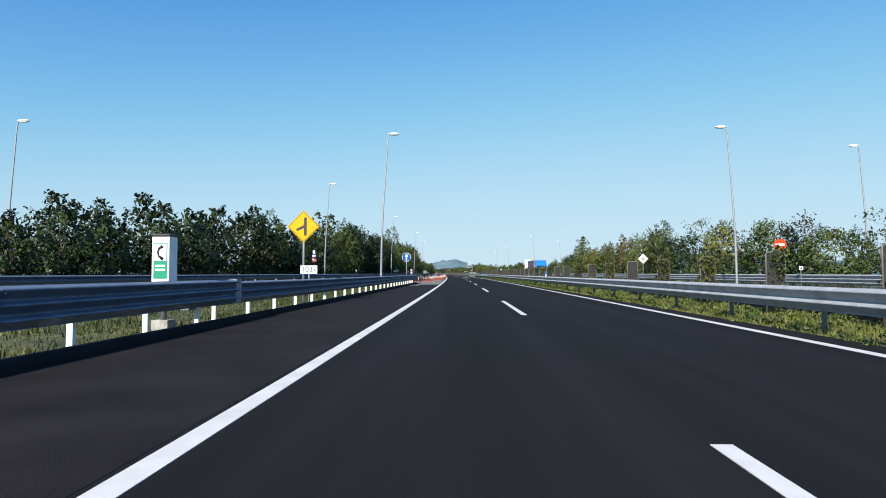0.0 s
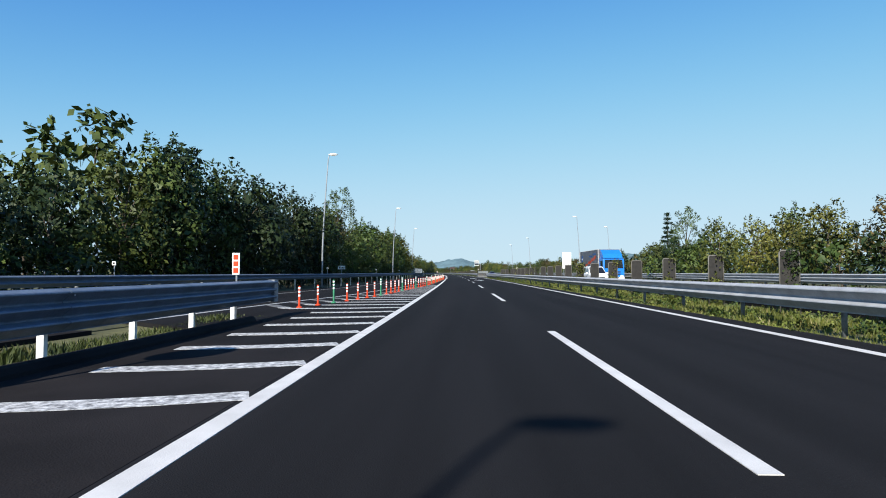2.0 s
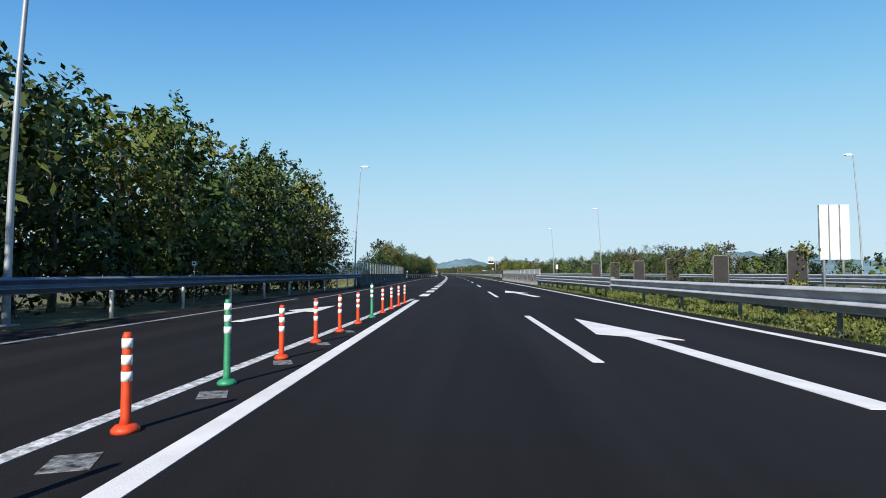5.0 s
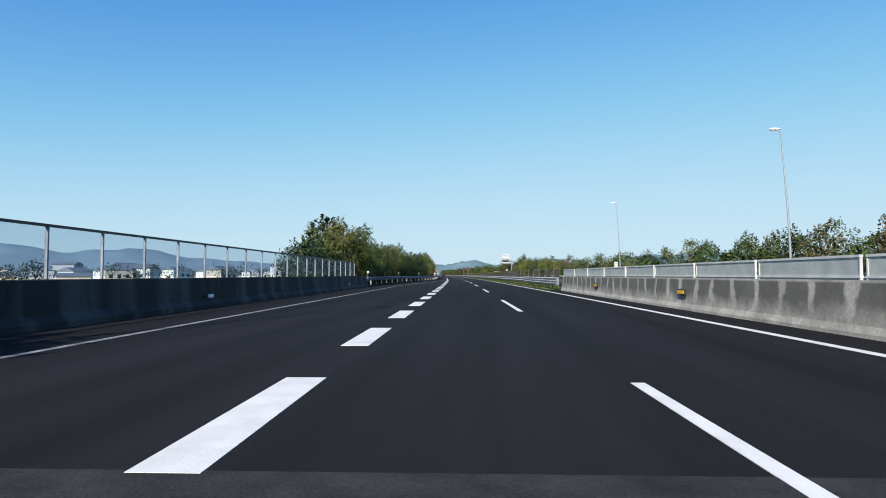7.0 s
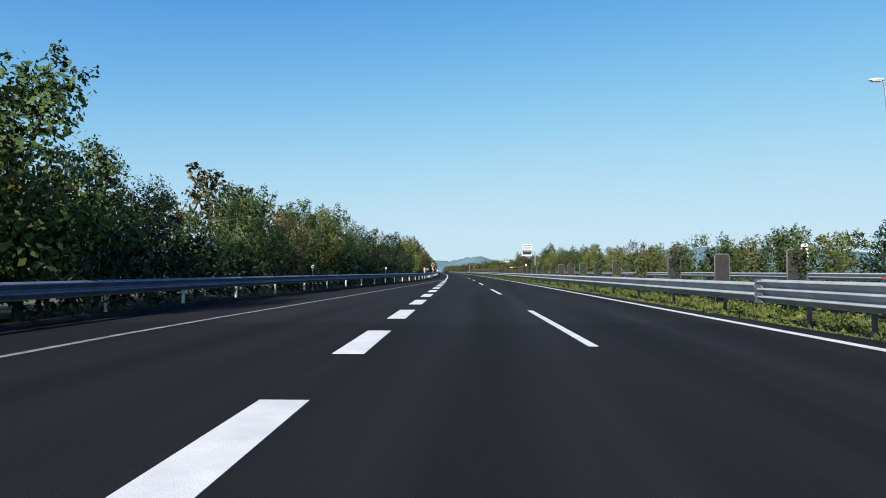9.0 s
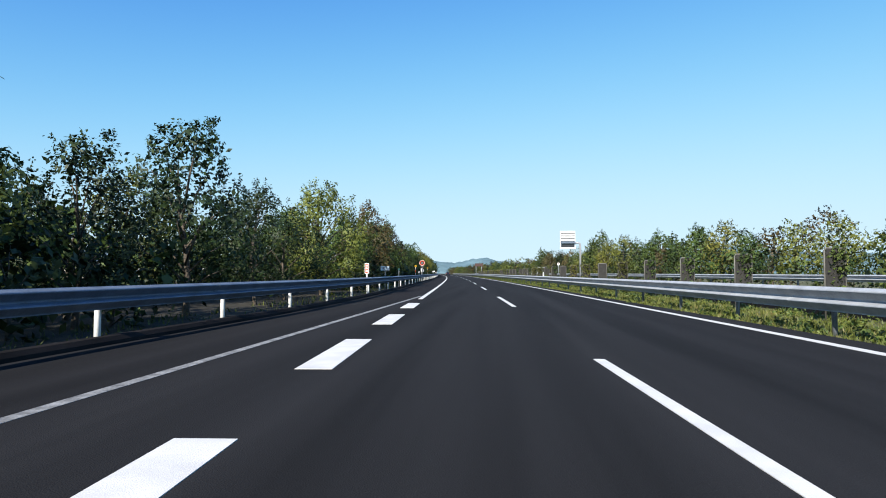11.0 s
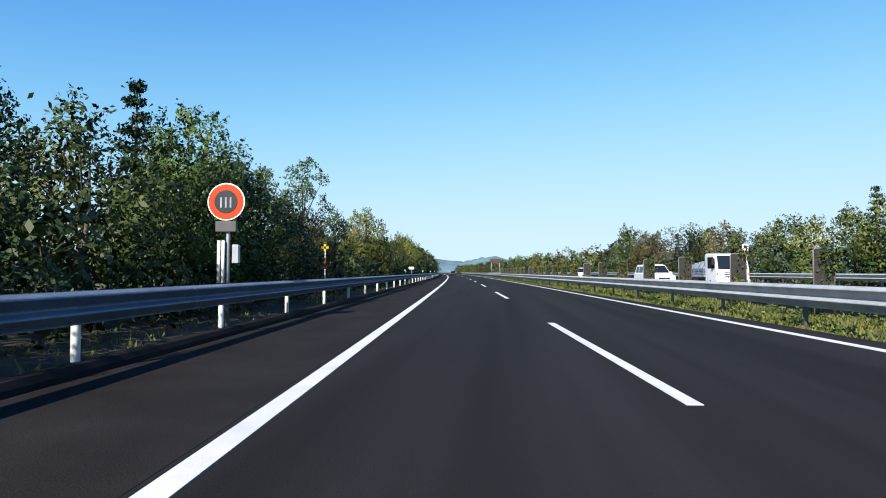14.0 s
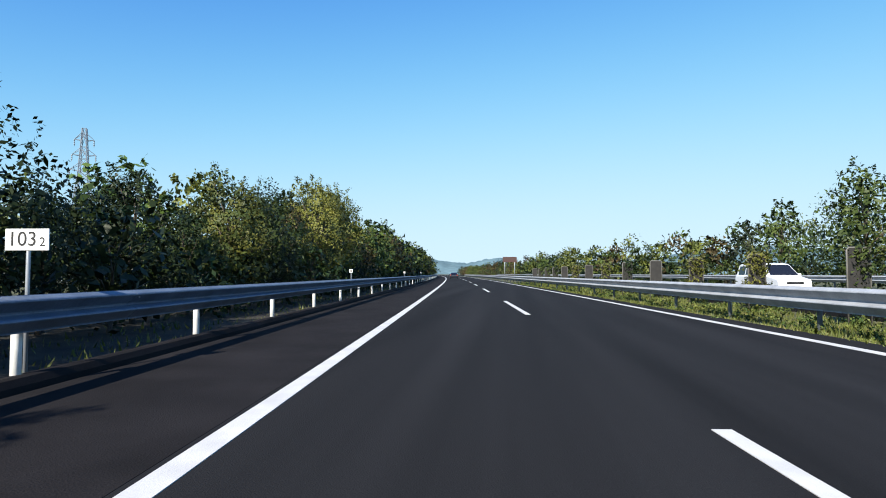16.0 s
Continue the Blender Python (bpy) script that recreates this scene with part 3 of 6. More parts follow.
def median_wall():
    a, b, u = BRIDGE[0], BRIDGE[1] - 0.5, 7.26
    wall = thing("median_wall", "streaked concrete median wall on the bridge", "wall", m=at(u, a), kind="structure")
    inv = wall.matrix_basis.inverted()
    prof = [(0.30, -1.0), (0.0, -1.0), (0.0, 0.08), (0.05, 0.22), (0.09, 1.05), (0.30, 1.05)]
    for s0, s1 in zip(steps(a, b, 4.8), steps(a, b, 4.8)[1:]):
        part("wall_section", Geo().sweep(prof, [(u, s0 + 0.005, 0), (u, s1 - 0.005, 0)]), M_MEDIAN, wall, m=inv)
    fence = thing("panel_fence", "pale grey mesh panels along a concrete wall top", "fence", m=at(u + 0.2, a, 1.05))
    inv = fence.matrix_basis.inverted()
    for s0, s1 in zip(steps(a, b, 4.0), steps(a, b, 4.0)[1:]):
        part("panel", Geo().sweep([(0.005, 0.09), (0.025, 0.09), (0.025, 0.43), (0.005, 0.43)], [(u + 0.2, s0 + 0.12, 1.05), (u + 0.2, s1 - 0.12, 1.05)]), M_PANEL, fence, m=inv)
        g = Geo()
        g.sweep([(-0.02, 0.43), (0.05, 0.43), (0.05, 0.48), (-0.02, 0.48)], [(u + 0.2, s0 + 0.08, 1.05), (u + 0.2, s1 - 0.08, 1.05)])
        g.sweep([(-0.02, 0.04), (0.05, 0.04), (0.05, 0.09), (-0.02, 0.09)], [(u + 0.2, s0 + 0.08, 1.05), (u + 0.2, s1 - 0.08, 1.05)])
        for s in (s0 + 0.1, s1 - 0.1):
            m = at(u + 0.215, s, 1.05)
            k = Geo().box((0, 0, 0.24), (0.05, 0.035, 0.48))
            g.add([m @ Vector(v) for v in k.v], k.f)
        part("frame", g, M_PANEL_FRAME, fence, m=inv)


median_wall()


# ---- trees ----
def crown_points(rng, n, rx, rz, base, taper):
    """Centres of leaf clumps: an uneven egg, thin at the bottom."""
    out = []
    while len(out) < n:
        f = rng.uniform(0, 1)
        a = rng.uniform(0, 2 * math.pi)
        r = rx * (math.sin(math.pi * (0.10 + 0.86 * f ** taper)) ** 0.75) * (0.45 + 0.62 * rng.random() ** 0.6)
        r *= 1 + 0.28 * math.sin(3 * a + 5 * f)
        out.append(Vector((r * math.cos(a), r * math.sin(a), base + rz * f)))
    return out


def leaf_cloud(centres, per, spread, size, outward=0.7):
    """Many small pointed leaves round the clump centres, turned outwards; gives points and normals."""
    mid = np.array([tuple(p) for p in centres])
    axis = np.array([0, 0, 0.7 * mid[:, 2].mean()])
    c0 = np.repeat(mid, per, axis=0)
    n = len(c0)
    off = rng_np.normal(0, 1, (n, 3)) * np.array([1, 1, 0.75])
    c = c0 + off * spread
    d = unit(rng_np.normal(0, 1, (n, 3)))
    e = unit(np.cross(d, rng_np.normal(0, 1, (n, 3))))
    face = np.cross(d, e)
    out = unit(outward * unit(off) + outward * unit(c0 - axis) + np.array([0, 0, 0.25]) + 0.45 * rng_np.normal(0, 1, (n, 3)))
    e = np.where((np.sum(face * out, axis=1) < 0)[:, None], -e, e)
    s = (size * rng_np.uniform(0.6, 1.4, n))[:, None]
    v = np.stack([c - d * s * 0.8 + e * s * 0.6, c + d * s * 1.2, c - d * s * 0.8 - e * s * 0.6], axis=1).reshape(-1, 3)
    g = np.cross(v[1::3] - v[0::3], v[2::3] - v[0::3])
    flip = np.sum(g * out, axis=1) < 0
    tri = v.reshape(-1, 3, 3)
    tri[flip] = tri[flip][:, ::-1]
    return tri.reshape(-1, 3), np.repeat(out, 3, axis=0)


def unit(a):
    return a / np.maximum(1e-6, np.linalg.norm(a, axis=1))[:, None]


rng_np = np.random.default_rng(7)


def cloud_mesh(name, v, material, normals=None, corners=3):
    """Loose leaves, three or four points each."""
    me = bpy.data.meshes.new(name)
    me.from_pydata(v.tolist(), [], np.arange(len(v)).reshape(-1, corners).tolist(), shade_flat=normals is None)
    if normals is not None:
        me.normals_split_custom_set_from_vertices(normals.tolist())
    me.materials.append(material)
    return me


tops = {}


def leaf_quads(c, out, size, loose=0.6):
    """Four-cornered leaves at the points c, turned towards out; gives points and normals."""
    n = len(c)
    face = unit(out + loose * rng_np.normal(0, 1, (n, 3)))
    d = unit(np.cross(face, rng_np.normal(0, 1, (n, 3))))
    e = np.cross(face, d)
    s = (size * rng_np.uniform(0.55, 1.35, n))[:, None]
    v = np.stack([c - d * s, c - e * s * 0.55 + d * s * 0.1, c + d * s * 1.15, c + e * s * 0.55 + d * s * 0.1], axis=1).reshape(-1, 3)
    nr = unit(out + 0.45 * face + np.array([0, 0, 0.12]))
    return v, np.repeat(nr, 4, axis=0)


def lobe_leaves(lobes, axis_z, n, size, seed, deep=0.34, gaps=0.25):
    """Leaves in a thick, broken skin over the lobes of a crown."""
    mid = np.array([tuple(c) for c, r in lobes])
    rad = np.array([r for c, r in lobes])
    pick = rng_np.choice(len(lobes), int(n * 1.9), p=rad ** 2 / np.sum(rad ** 2))
    d = unit(rng_np.normal(0, 1, (len(pick), 3)))
    away = unit(mid - np.array([0, 0, axis_z]))[pick]
    # sprays and hollows over each lobe
    wave = np.sin(4.1 * d[:, 0] + 3.0 * d[:, 2] + pick * 1.7 + seed) * np.sin(4.7 * d[:, 1] - 2.2 * d[:, 2] + pick * 2.3) + 0.5 * np.sin(9.0 * d[:, 0] - 7.0 * d[:, 1] + 8.0 * d[:, 2] + pick)
    keep = (np.sum(d * away, axis=1) > -0.45) & (wave > gaps * rng_np.normal(0, 1, len(pick)) - 0.42)
    d, pick, wave = d[keep][:n], pick[keep][:n], wave[keep][:n]
    depth = 1.0 - deep * rng_np.random(len(d)) ** 1.6 + 0.16 * wave + 0.05 * rng_np.normal(0, 1, len(d))
    c = mid[pick] + d * (rad[pick] * depth)[:, None] * np.array([1, 1, 0.85])
    return leaf_quads(c, unit(d + 0.35 * unit(c - np.array([0, 0, axis_z]))), size)


def make_tree(seed, h, r, label, leaf, lobes=13, leaves=4490, size=0.071, base=0.14, taper=0.8, trunk_r=0.11, core=900, core_size=0.11, swell=0.40, name="tree", gaps=0.25):
    """A broadleaf tree: trunk, a limb into each lobe of the crown, a leafy skin and the shaded leaves inside."""
    rng = random.Random(seed)
    tree = thing(name, label, "tree", "roadside trees")
    g = Geo()
    lean = Vector((rng.uniform(-0.3, 0.3), rng.uniform(-0.3, 0.3), 0))
    pts = [Vector((0, 0, -0.3)) + lean * (f * f) + Vector((0.08 * math.sin(f * 7 + seed), 0.08 * math.cos(f * 6), h * 0.86 * f)) for f in (0, 0.12, 0.3, 0.5, 0.7, 0.88, 1)]
    g.tube(pts, [trunk_r * k for k in (1.3, 1.0, 0.85, 0.62, 0.4, 0.22, 0.06)], 6)
    balls = []
    for i in range(lobes):
        f = (i + rng.uniform(0.1, 0.9)) / lobes
        wide = math.sin(math.pi * (0.16 + 0.74 * f ** taper)) ** 0.8
        a = i * 2.4 + rng.uniform(-0.7, 0.7)
        rr = r * swell * rng.uniform(0.72, 1.25) * (0.55 + 0.5 * wide)
        out = max(0.0, r * wide * rng.uniform(0.72, 1.1) - rr * 0.7)
        z = h * base + rr * 0.5 + (h * (1 - base) - rr * 1.35) * f
        balls.append((Vector((out * math.cos(a), out * math.sin(a), z)), rr))
    for c, rr in balls:
        f = max(0.12, min(0.8, (c.z / h) * 0.72))
        p0 = Vector((lean.x * f * f, lean.y * f * f, h * 0.86 * f - 0.2))
        mid = p0.lerp(c, 0.5) + Vector((0, 0, 0.12))
        g.tube([p0, mid, c + Vector((c.x, c.y, 0.4)) * 0.12], [trunk_r * 0.45 * (1 - f * 0.5), trunk_r * 0.28, trunk_r * 0.07], 4)
    part("trunk", g, M_BARK, tree, smooth=True)
    clouds = [lobe_leaves(balls, h * (base + 0.35), leaves, size, seed, gaps=gaps)]
    # upright shoots and side sprays that break the outline
    sprigs = []
    for c, rr in balls:
        for _ in range(4):
            a, up = rng.uniform(0, 2 * math.pi), rng.uniform(0.1, 1.0)
            d = Vector((math.cos(a) * (1.1 - up), math.sin(a) * (1.1 - up), up + 0.25)).normalized()
            sprigs += [tuple(c + d * rr * (0.92 + 0.11 * k)) for k in range(5)]
    sp = np.repeat(np.array(sprigs), max(2, leaves // 900), axis=0)
    sp = sp + rng_np.normal(0, 1, sp.shape) * r * 0.028
    clouds.append(leaf_quads(sp, unit(sp - np.array([0, 0, h * 0.5])), size * 0.92, 0.9))
    if core:
        # the shaded inside of the crown, round the limbs
        mid = np.array([tuple(c) for c, q in balls])
        rad = np.array([q for c, q in balls])
        pick = rng_np.integers(0, len(balls), core)
        c = mid[pick] * np.array([0.86, 0.86, 0.97]) + rng_np.normal(0, 0.42, (core, 3)) * rad[pick][:, None]
        clouds.append(leaf_quads(c, unit(rng_np.normal(0, 1, (core, 3))), core_size, 1.0))
    v, nr = np.concatenate([c[0] for c in clouds]), np.concatenate([c[1] for c in clouds])
    keep = v.reshape(-1, 4, 3)[:, :, 2].min(axis=1) > 0.02
    v, nr = v[np.repeat(keep, 4)], nr[np.repeat(keep, 4)]
    tops[tree.name] = float(np.percentile(v[:, 2], 99.2))
    under(new("crown", cloud_mesh("crown", v, leaf, nr, 4)), tree)
    return tree


def make_conifer(seed, h, r, label):
    rng = random.Random(seed)
    tree = thing("conifer", label, "tree", "conifers")
    g = Geo().tube([(0, 0, -0.3), (0, 0, h * 0.5), (0, 0, h)], [0.14, 0.08, 0.015], 7)
    cents = []
    for k in range(15):
        f = 0.07 + 0.91 * k / 14
        for j in range(max(3, int(12 * (1 - f)))):
            a = rng.uniform(0, 2 * math.pi)
            rr = r * (1 - f) ** 0.8 * rng.uniform(0.55, 1.05)
            tip = Vector((rr * math.cos(a), rr * math.sin(a), h * f - 0.10 * rr))
            if j < 3:
                g.tube([(0, 0, h * f), tip], [0.025, 0.006], 4)
            for q in (0.45, 0.75, 1.0):
                cents.append(Vector((tip.x * q, tip.y * q, h * f + (tip.z - h * f) * q)))
    part("trunk", g, M_BARK, tree, smooth=True)
    v, nr = leaf_cloud(cents, 26, 0.11, 0.075)
    tops[tree.name] = h
    under(new("crown", cloud_mesh("crown", v, M_LEAF_C, nr)), tree)
    return tree


D_LABEL, G_LABEL = "dense dark green broadleaf tree in the roadside thicket", "green broadleaf tree beside the road"
Y_LABEL, R_LABEL = "yellow-green broadleaf tree beside the road", "olive and russet leaved tree beside the road"
MID = {"leaves": 1790, "size": 0.110, "core": 380, "core_size": 0.20}
COARSE = {"leaves": 720, "size": 0.16, "core": 170, "core_size": 0.26}
LOW = {"leaves": 190, "size": 0.104, "base": 0.0, "trunk_r": 0.05, "lobes": 5, "core": 90, "core_size": 0.12, "swell": 0.5, "name": "shrub"}
KINDS = {
    "dark": [make_tree(11, 7.0, 2.4, D_LABEL, M_LEAF_D), make_tree(12, 6.2, 2.6, D_LABEL, M_LEAF_D, 12, base=0.08, swell=0.44), make_tree(15, 6.8, 2.2, D_LABEL, M_LEAF_D, 16, base=0.10, swell=0.36)],
    "green": [make_tree(21, 7.2, 2.2, G_LABEL, M_LEAF_G, 15, swell=0.37), make_tree(22, 6.0, 2.4, G_LABEL, M_LEAF_G, base=0.10)],
    "yellow": [make_tree(31, 7.4, 2.6, Y_LABEL, M_LEAF_Y, 15, 4900, base=0.12, swell=0.36)],
    "large": [make_tree(32, 6.5, 2.9, "large yellow-green broadleaf tree beside the road", M_LEAF_Y, 20, 8800, size=0.066, base=0.08, trunk_r=0.15, core=1300, swell=0.34)],
    "russet": [make_tree(41, 7.0, 2.3, R_LABEL, M_LEAF_R, 14, base=0.10)],
    "dark_mid": [make_tree(16, 7.0, 2.4, D_LABEL, M_LEAF_D, base=0.08, **MID), make_tree(17, 6.4, 2.6, D_LABEL, M_LEAF_D, 11, base=0.06, swell=0.45, **MID)],
    "green_mid": [make_tree(25, 7.0, 2.4, G_LABEL, M_LEAF_G, 14, base=0.08, **MID)],
    "yellow_mid": [make_tree(35, 7.0, 2.5, Y_LABEL, M_LEAF_Y, 14, base=0.08, **MID)],
    "russet_mid": [make_tree(45, 7.0, 2.4, R_LABEL, M_LEAF_R, 14, base=0.08, **MID)],
    "dark_back": [make_tree(13, 6.6, 2.5, D_LABEL, M_LEAF_D, base=0.08, **COARSE), make_tree(14, 7.0, 2.3, D_LABEL, M_LEAF_D, **COARSE)],
    "green_back": [make_tree(23, 7.0, 2.3, G_LABEL, M_LEAF_G, base=0.06, **COARSE), make_tree(24, 6.0, 2.5, G_LABEL, M_LEAF_G, base=0.05, **COARSE)],
    "yellow_back": [make_tree(33, 7.0, 2.5, Y_LABEL, M_LEAF_Y, base=0.06, **COARSE), make_tree(34, 6.2, 2.6, Y_LABEL, M_LEAF_Y, base=0.04, **COARSE)],
    "russet_back": [make_tree(43, 7.0, 2.4, R_LABEL, M_LEAF_R, base=0.06, **COARSE)],
    "airy": [make_tree(51, 9.5, 2.2, "tall airy tree with gaps in its crown", M_LEAF_G, 19, 3000, size=0.085, base=0.30, trunk_r=0.12, core=0, swell=0.27, gaps=0.5)],
    "shrub": [make_tree(61, 2.4, 1.5, "low dark shrub under the trees", M_LEAF_D, **LOW), make_tree(62, 2.0, 1.4, "low green shrub under the trees", M_LEAF_G, **LOW)],
    "conifer": [make_conifer(71, 7.5, 1.9, "dark conifer with tiered branches")],
}
used = {k: 0 for k in KINDS}
far_leaves = {"dark": [], "green": [], "yellow": [], "russet": []}


def plant(kind, u, s, hgt, turn=0.0, back=False):
    """A tree of that height; those past the near stretch join the far woods."""
    if s > 455 or (u > 28.5 and kind != "conifer" and kind != "airy"):
        kind = kind if kind in far_leaves else "dark"
        far_leaves[kind].append((u, s, hgt))
        return None
    if (back or u < -17.5 or s > 438) and kind + "_back" in KINDS:
        kind += "_back"
    elif (s < 229 or u > 10) and kind + "_mid" in KINDS:
        kind += "_mid"
    i = used[kind]
    used[kind] += 1
    src = KINDS[kind][i % len(KINDS[kind])]
    k = hgt / tops[src.name]
    m = at(u, s, height(u, s), turn)
    sc = Matrix.Diagonal((k, k, k, 1))
    if i < len(KINDS[kind]):
        src.matrix_basis = m @ sc
        return src
    c = copy_thing(src, m)
    c.matrix_basis = m @ sc
    return c


def thicket(a, b, line, step, kinds, heights, seed, rows=2, deep=3.5, shrubs=True):
    """A belt of trees along the road; heights: (s, metres) of its top."""
    rng = random.Random(seed)
    out = -1 if line(a) < 0 else 1
    for r in range(rows):
        s = a + rng.uniform(0, step)
        while s < b:
            kind = rng.choices([k for k, w in kinds], [w for k, w in kinds])[0]
            hgt = lerp(heights, s) * rng.uniform(0.70, 1.10) * (1.08 if r else 0.98)
            plant(kind, line(s) + out * (r * deep + rng.uniform(0, 1.1)), s, hgt, rng.uniform(0, 360), r > 0)
            s += step * rng.uniform(0.75, 1.25) * max(0.75, hgt / 7) * (1.25 if r else 1)
    s = a
    while shrubs and s < b:
        plant("shrub", line(s) - out * rng.uniform(0.0, 0.8), s, (2.2 if out < 0 else 3.0) * rng.uniform(0.6, 1.2), rng.uniform(0, 360))
        if out < 0:
            plant("shrub", line(s) + out * rng.uniform(1.2, 2.6), s + 1.5, 3.1 * rng.uniform(0.8, 1.2), rng.uniform(0, 360))
        s += (3.4 if out < 0 else 4.4) * rng.uniform(0.7, 1.3)


MIX_A = [("dark", 7), ("green", 2.4), ("yellow", 0.5), ("russet", 0.1)]
MIX_G = [("dark", 3.0), ("green", 4.5), ("yellow", 1.3), ("russet", 0.2)]
MIX_B = [("dark", 4.0), ("green", 3), ("yellow", 1.6), ("russet", 1.4)]
MIX_R = [("dark", 1.2), ("green", 3), ("yellow", 3.0), ("russet", 1.2), ("conifer", 0.3)]
HEIGHTS_A = [(0, 4.6), (25, 4.8), (40, 6.3), (50, 7.0), (58, 6.0), (68, 6.6), (72, 6.2), (76, 8.4), (86, 9.2), (91, 8.0), (98, 8.7), (108, 7.8), (118, 7.6), (126, 8.3), (136, 8.2), (146, 9.0), (165, 9.5), (184, 9.2)]
thicket(6, 118, lambda s: lerp(RAMP_RAIL, s) - 3.2, 4.4, MIX_A, HEIGHTS_A, 101)
thicket(119, 175, lambda s: lerp(RAMP_RAIL, s) - 3.2, 4.4, MIX_G, HEIGHTS_A, 109)
thicket(233, 286, lambda s: lerp(TREE_LINE, s), 4.2, MIX_B, [(231, 7.6), (238, 7.2), (242, 4.4), (247, 4.8), (252, 6.1), (262, 6.4), (271, 5.5), (285, 5.0), (293, 4.6), (300, 4.0)], 102)
thicket(286, 308, lambda s: lerp(TREE_LINE, s) - 3.6, 4.2, MIX_B, [(286, 5.0), (300, 4.6), (308, 4.6)], 106, rows=1)
HEIGHTS_B = [(304, 4.5), (310, 4.8), (314, 5.5), (321, 5.1), (328, 5.7), (334, 5.8), (339, 6.3), (346, 5.2), (351, 4.4), (355, 5.0), (361, 5.0), (366, 5.0), (370, 4.4), (378, 4.0), (386, 4.1), (397, 4.3), (405, 4.2), (411, 3.8), (415, 4.3), (420, 4.8), (430, 6.0), (600, 6.6)]
thicket(308, 394, lambda s: lerp(TREE_LINE, s), 4.2, MIX_B, HEIGHTS_B, 103)
thicket(395, 413, lambda s: lerp(TREE_LINE, s) - 0.4, 3.8, MIX_A, HEIGHTS_B, 107)
thicket(414, 600, lambda s: lerp(TREE_LINE, s), 4.2, MIX_B, HEIGHTS_B, 108)
thicket(20, 160, lambda s: 25.0 + 2.5 * math.sin(s / 23), 5.4, MIX_R, [(0, 4.8), (50, 5.6), (64, 7.2), (74, 6.8), (90, 6.0), (110, 5.5), (130, 4.5), (160, 3.2)], 104, deep=4.5)
thicket(165, 600, lambda s: 25.5 + 2.4 * math.sin(s / 31), 5.6, MIX_R, [(165, 2.6), (190, 3.8), (210, 5.0), (260, 5.0), (300, 4.8), (350, 6.2), (400, 6.5), (440, 7.2), (600, 6.0)], 105, deep=4.5)
# trees that stand out by themselves
for kind, u, s, hgt in (("airy", -12.9, 111.0, 10.4), ("green", -12.0, 148.5, 8.4), ("green", -11.7, 158.0, 7.8), ("yellow", -11.5, 166.5, 8.6), ("yellow", -11.4, 172.5, 7.6), ("green", -12.6, 138.5, 8.2), ("green", -12.5, 126.4, 8.4), ("green", -16.2, 82.0, 9.0), ("dark", -14.2, 85.8, 8.2), ("dark", -13.6, 96.5, 7.9), ("green", -13.2, 104.0, 7.6), ("green", -13.6, 227.6, 9.2), ("dark", -13.0, 223.6, 7.6), ("dark", -7.9, 399.5, 4.4), ("dark", -7.6, 403.4, 4.2), ("dark", -7.9, 409.2, 3.8), ("green", -7.8, 414.6, 4.6), ("dark", -8.4, 383.5, 5.0), ("yellow", -8.2, 430.0, 6.8), ("green", -15.8, 78.0, 8.2), ("airy", -18.0, 50.5, 7.2), ("airy", -7.6, 373.8, 6.6), ("dark", -8.2, 366.5, 5.4), ("airy", 26.2, 115.0, 8.7), ("conifer", 30.3, 131.6, 9.8), ("large", -7.5, 303.0, 6.0),
                        ("dark", -7.6, 288.0, 5.6), ("dark", -7.7, 293.5, 4.6), ("dark", -7.8, 297.5, 4.3), ("russet", -7.3, 317.6, 6.8), ("large", -7.5, 391.6, 6.0), ("yellow", -7.4, 424.0, 5.8), ("large", -12.4, 234.0, 7.6), ("green", -8.0, 326.5, 6.0), ("russet", -8.0, 338.5, 6.6), ("green", -8.0, 331.5, 6.3), ("airy", -7.4, 348.0, 5.2), ("green", -7.6, 362.5, 5.8),
                        ("dark", -17.2, 233.0, 6.4), ("conifer", -8.6, 361.5, 6.2), ("green", 24.5, 431.0, 8.0), ("russet", 25.0, 420.5, 6.3), ("russet", 25.6, 425.5, 6.6), ("dark", 25.0, 409.0, 5.7), ("dark", 25.4, 380.0, 5.0), ("green", 24.0, 369.0, 8.2), ("conifer", 27.0, 385.0, 6.8), ("green", 24.5, 342.0, 6.3), ("airy", 25.0, 66.5, 7.6), ("yellow", 25.5, 70.5, 6.8), ("green", 26.0, 94.0, 6.4)):
    plant(kind, u, s, hgt, s * 7)


def far_woods():
    """The trees beyond, one leafy mass for each colour."""
    mats = {"dark": M_LEAF_D, "green": M_LEAF_G, "yellow": M_LEAF_Y, "russet": M_LEAF_R}
    rng = random.Random(9)
    for s in steps(600, 900, 5):
        for u in (-9, -13, 24, 29):
            far_leaves[rng.choice(list(far_leaves))].append((u + rng.uniform(-2, 2), s + rng.uniform(-2, 2), rng.uniform(4.5, 7.5)))
    for kind, spots in far_leaves.items():
        vs, ns = [], []
        for u, s, hgt in spots:
            near = s < 455
            cents = crown_points(rng, 36, hgt * 0.40, hgt * 0.95, 0.03 * hgt, 0.8)
            v, nr = leaf_cloud(cents, 34 if near else 10, 0.44 * hgt / 7, 0.125 if near else 0.25)
            m = at(u, s, height(u, s), rng.uniform(0, 360))
            r = np.array(m.to_3x3())
            vs.append(v @ r.T + np.array(m.translation))
            ns.append(nr @ r.T)
        v = np.concatenate(vs)
        ob = new("far_woods", cloud_mesh("far_woods", v, mats[kind], np.concatenate(ns)))
        tagged(ob, "mass of %s leaved trees farther along the road" % {"dark": "dark green", "green": "green", "yellow": "yellow-green", "russet": "russet"}[kind], "trees", kind="stuff")


far_woods()


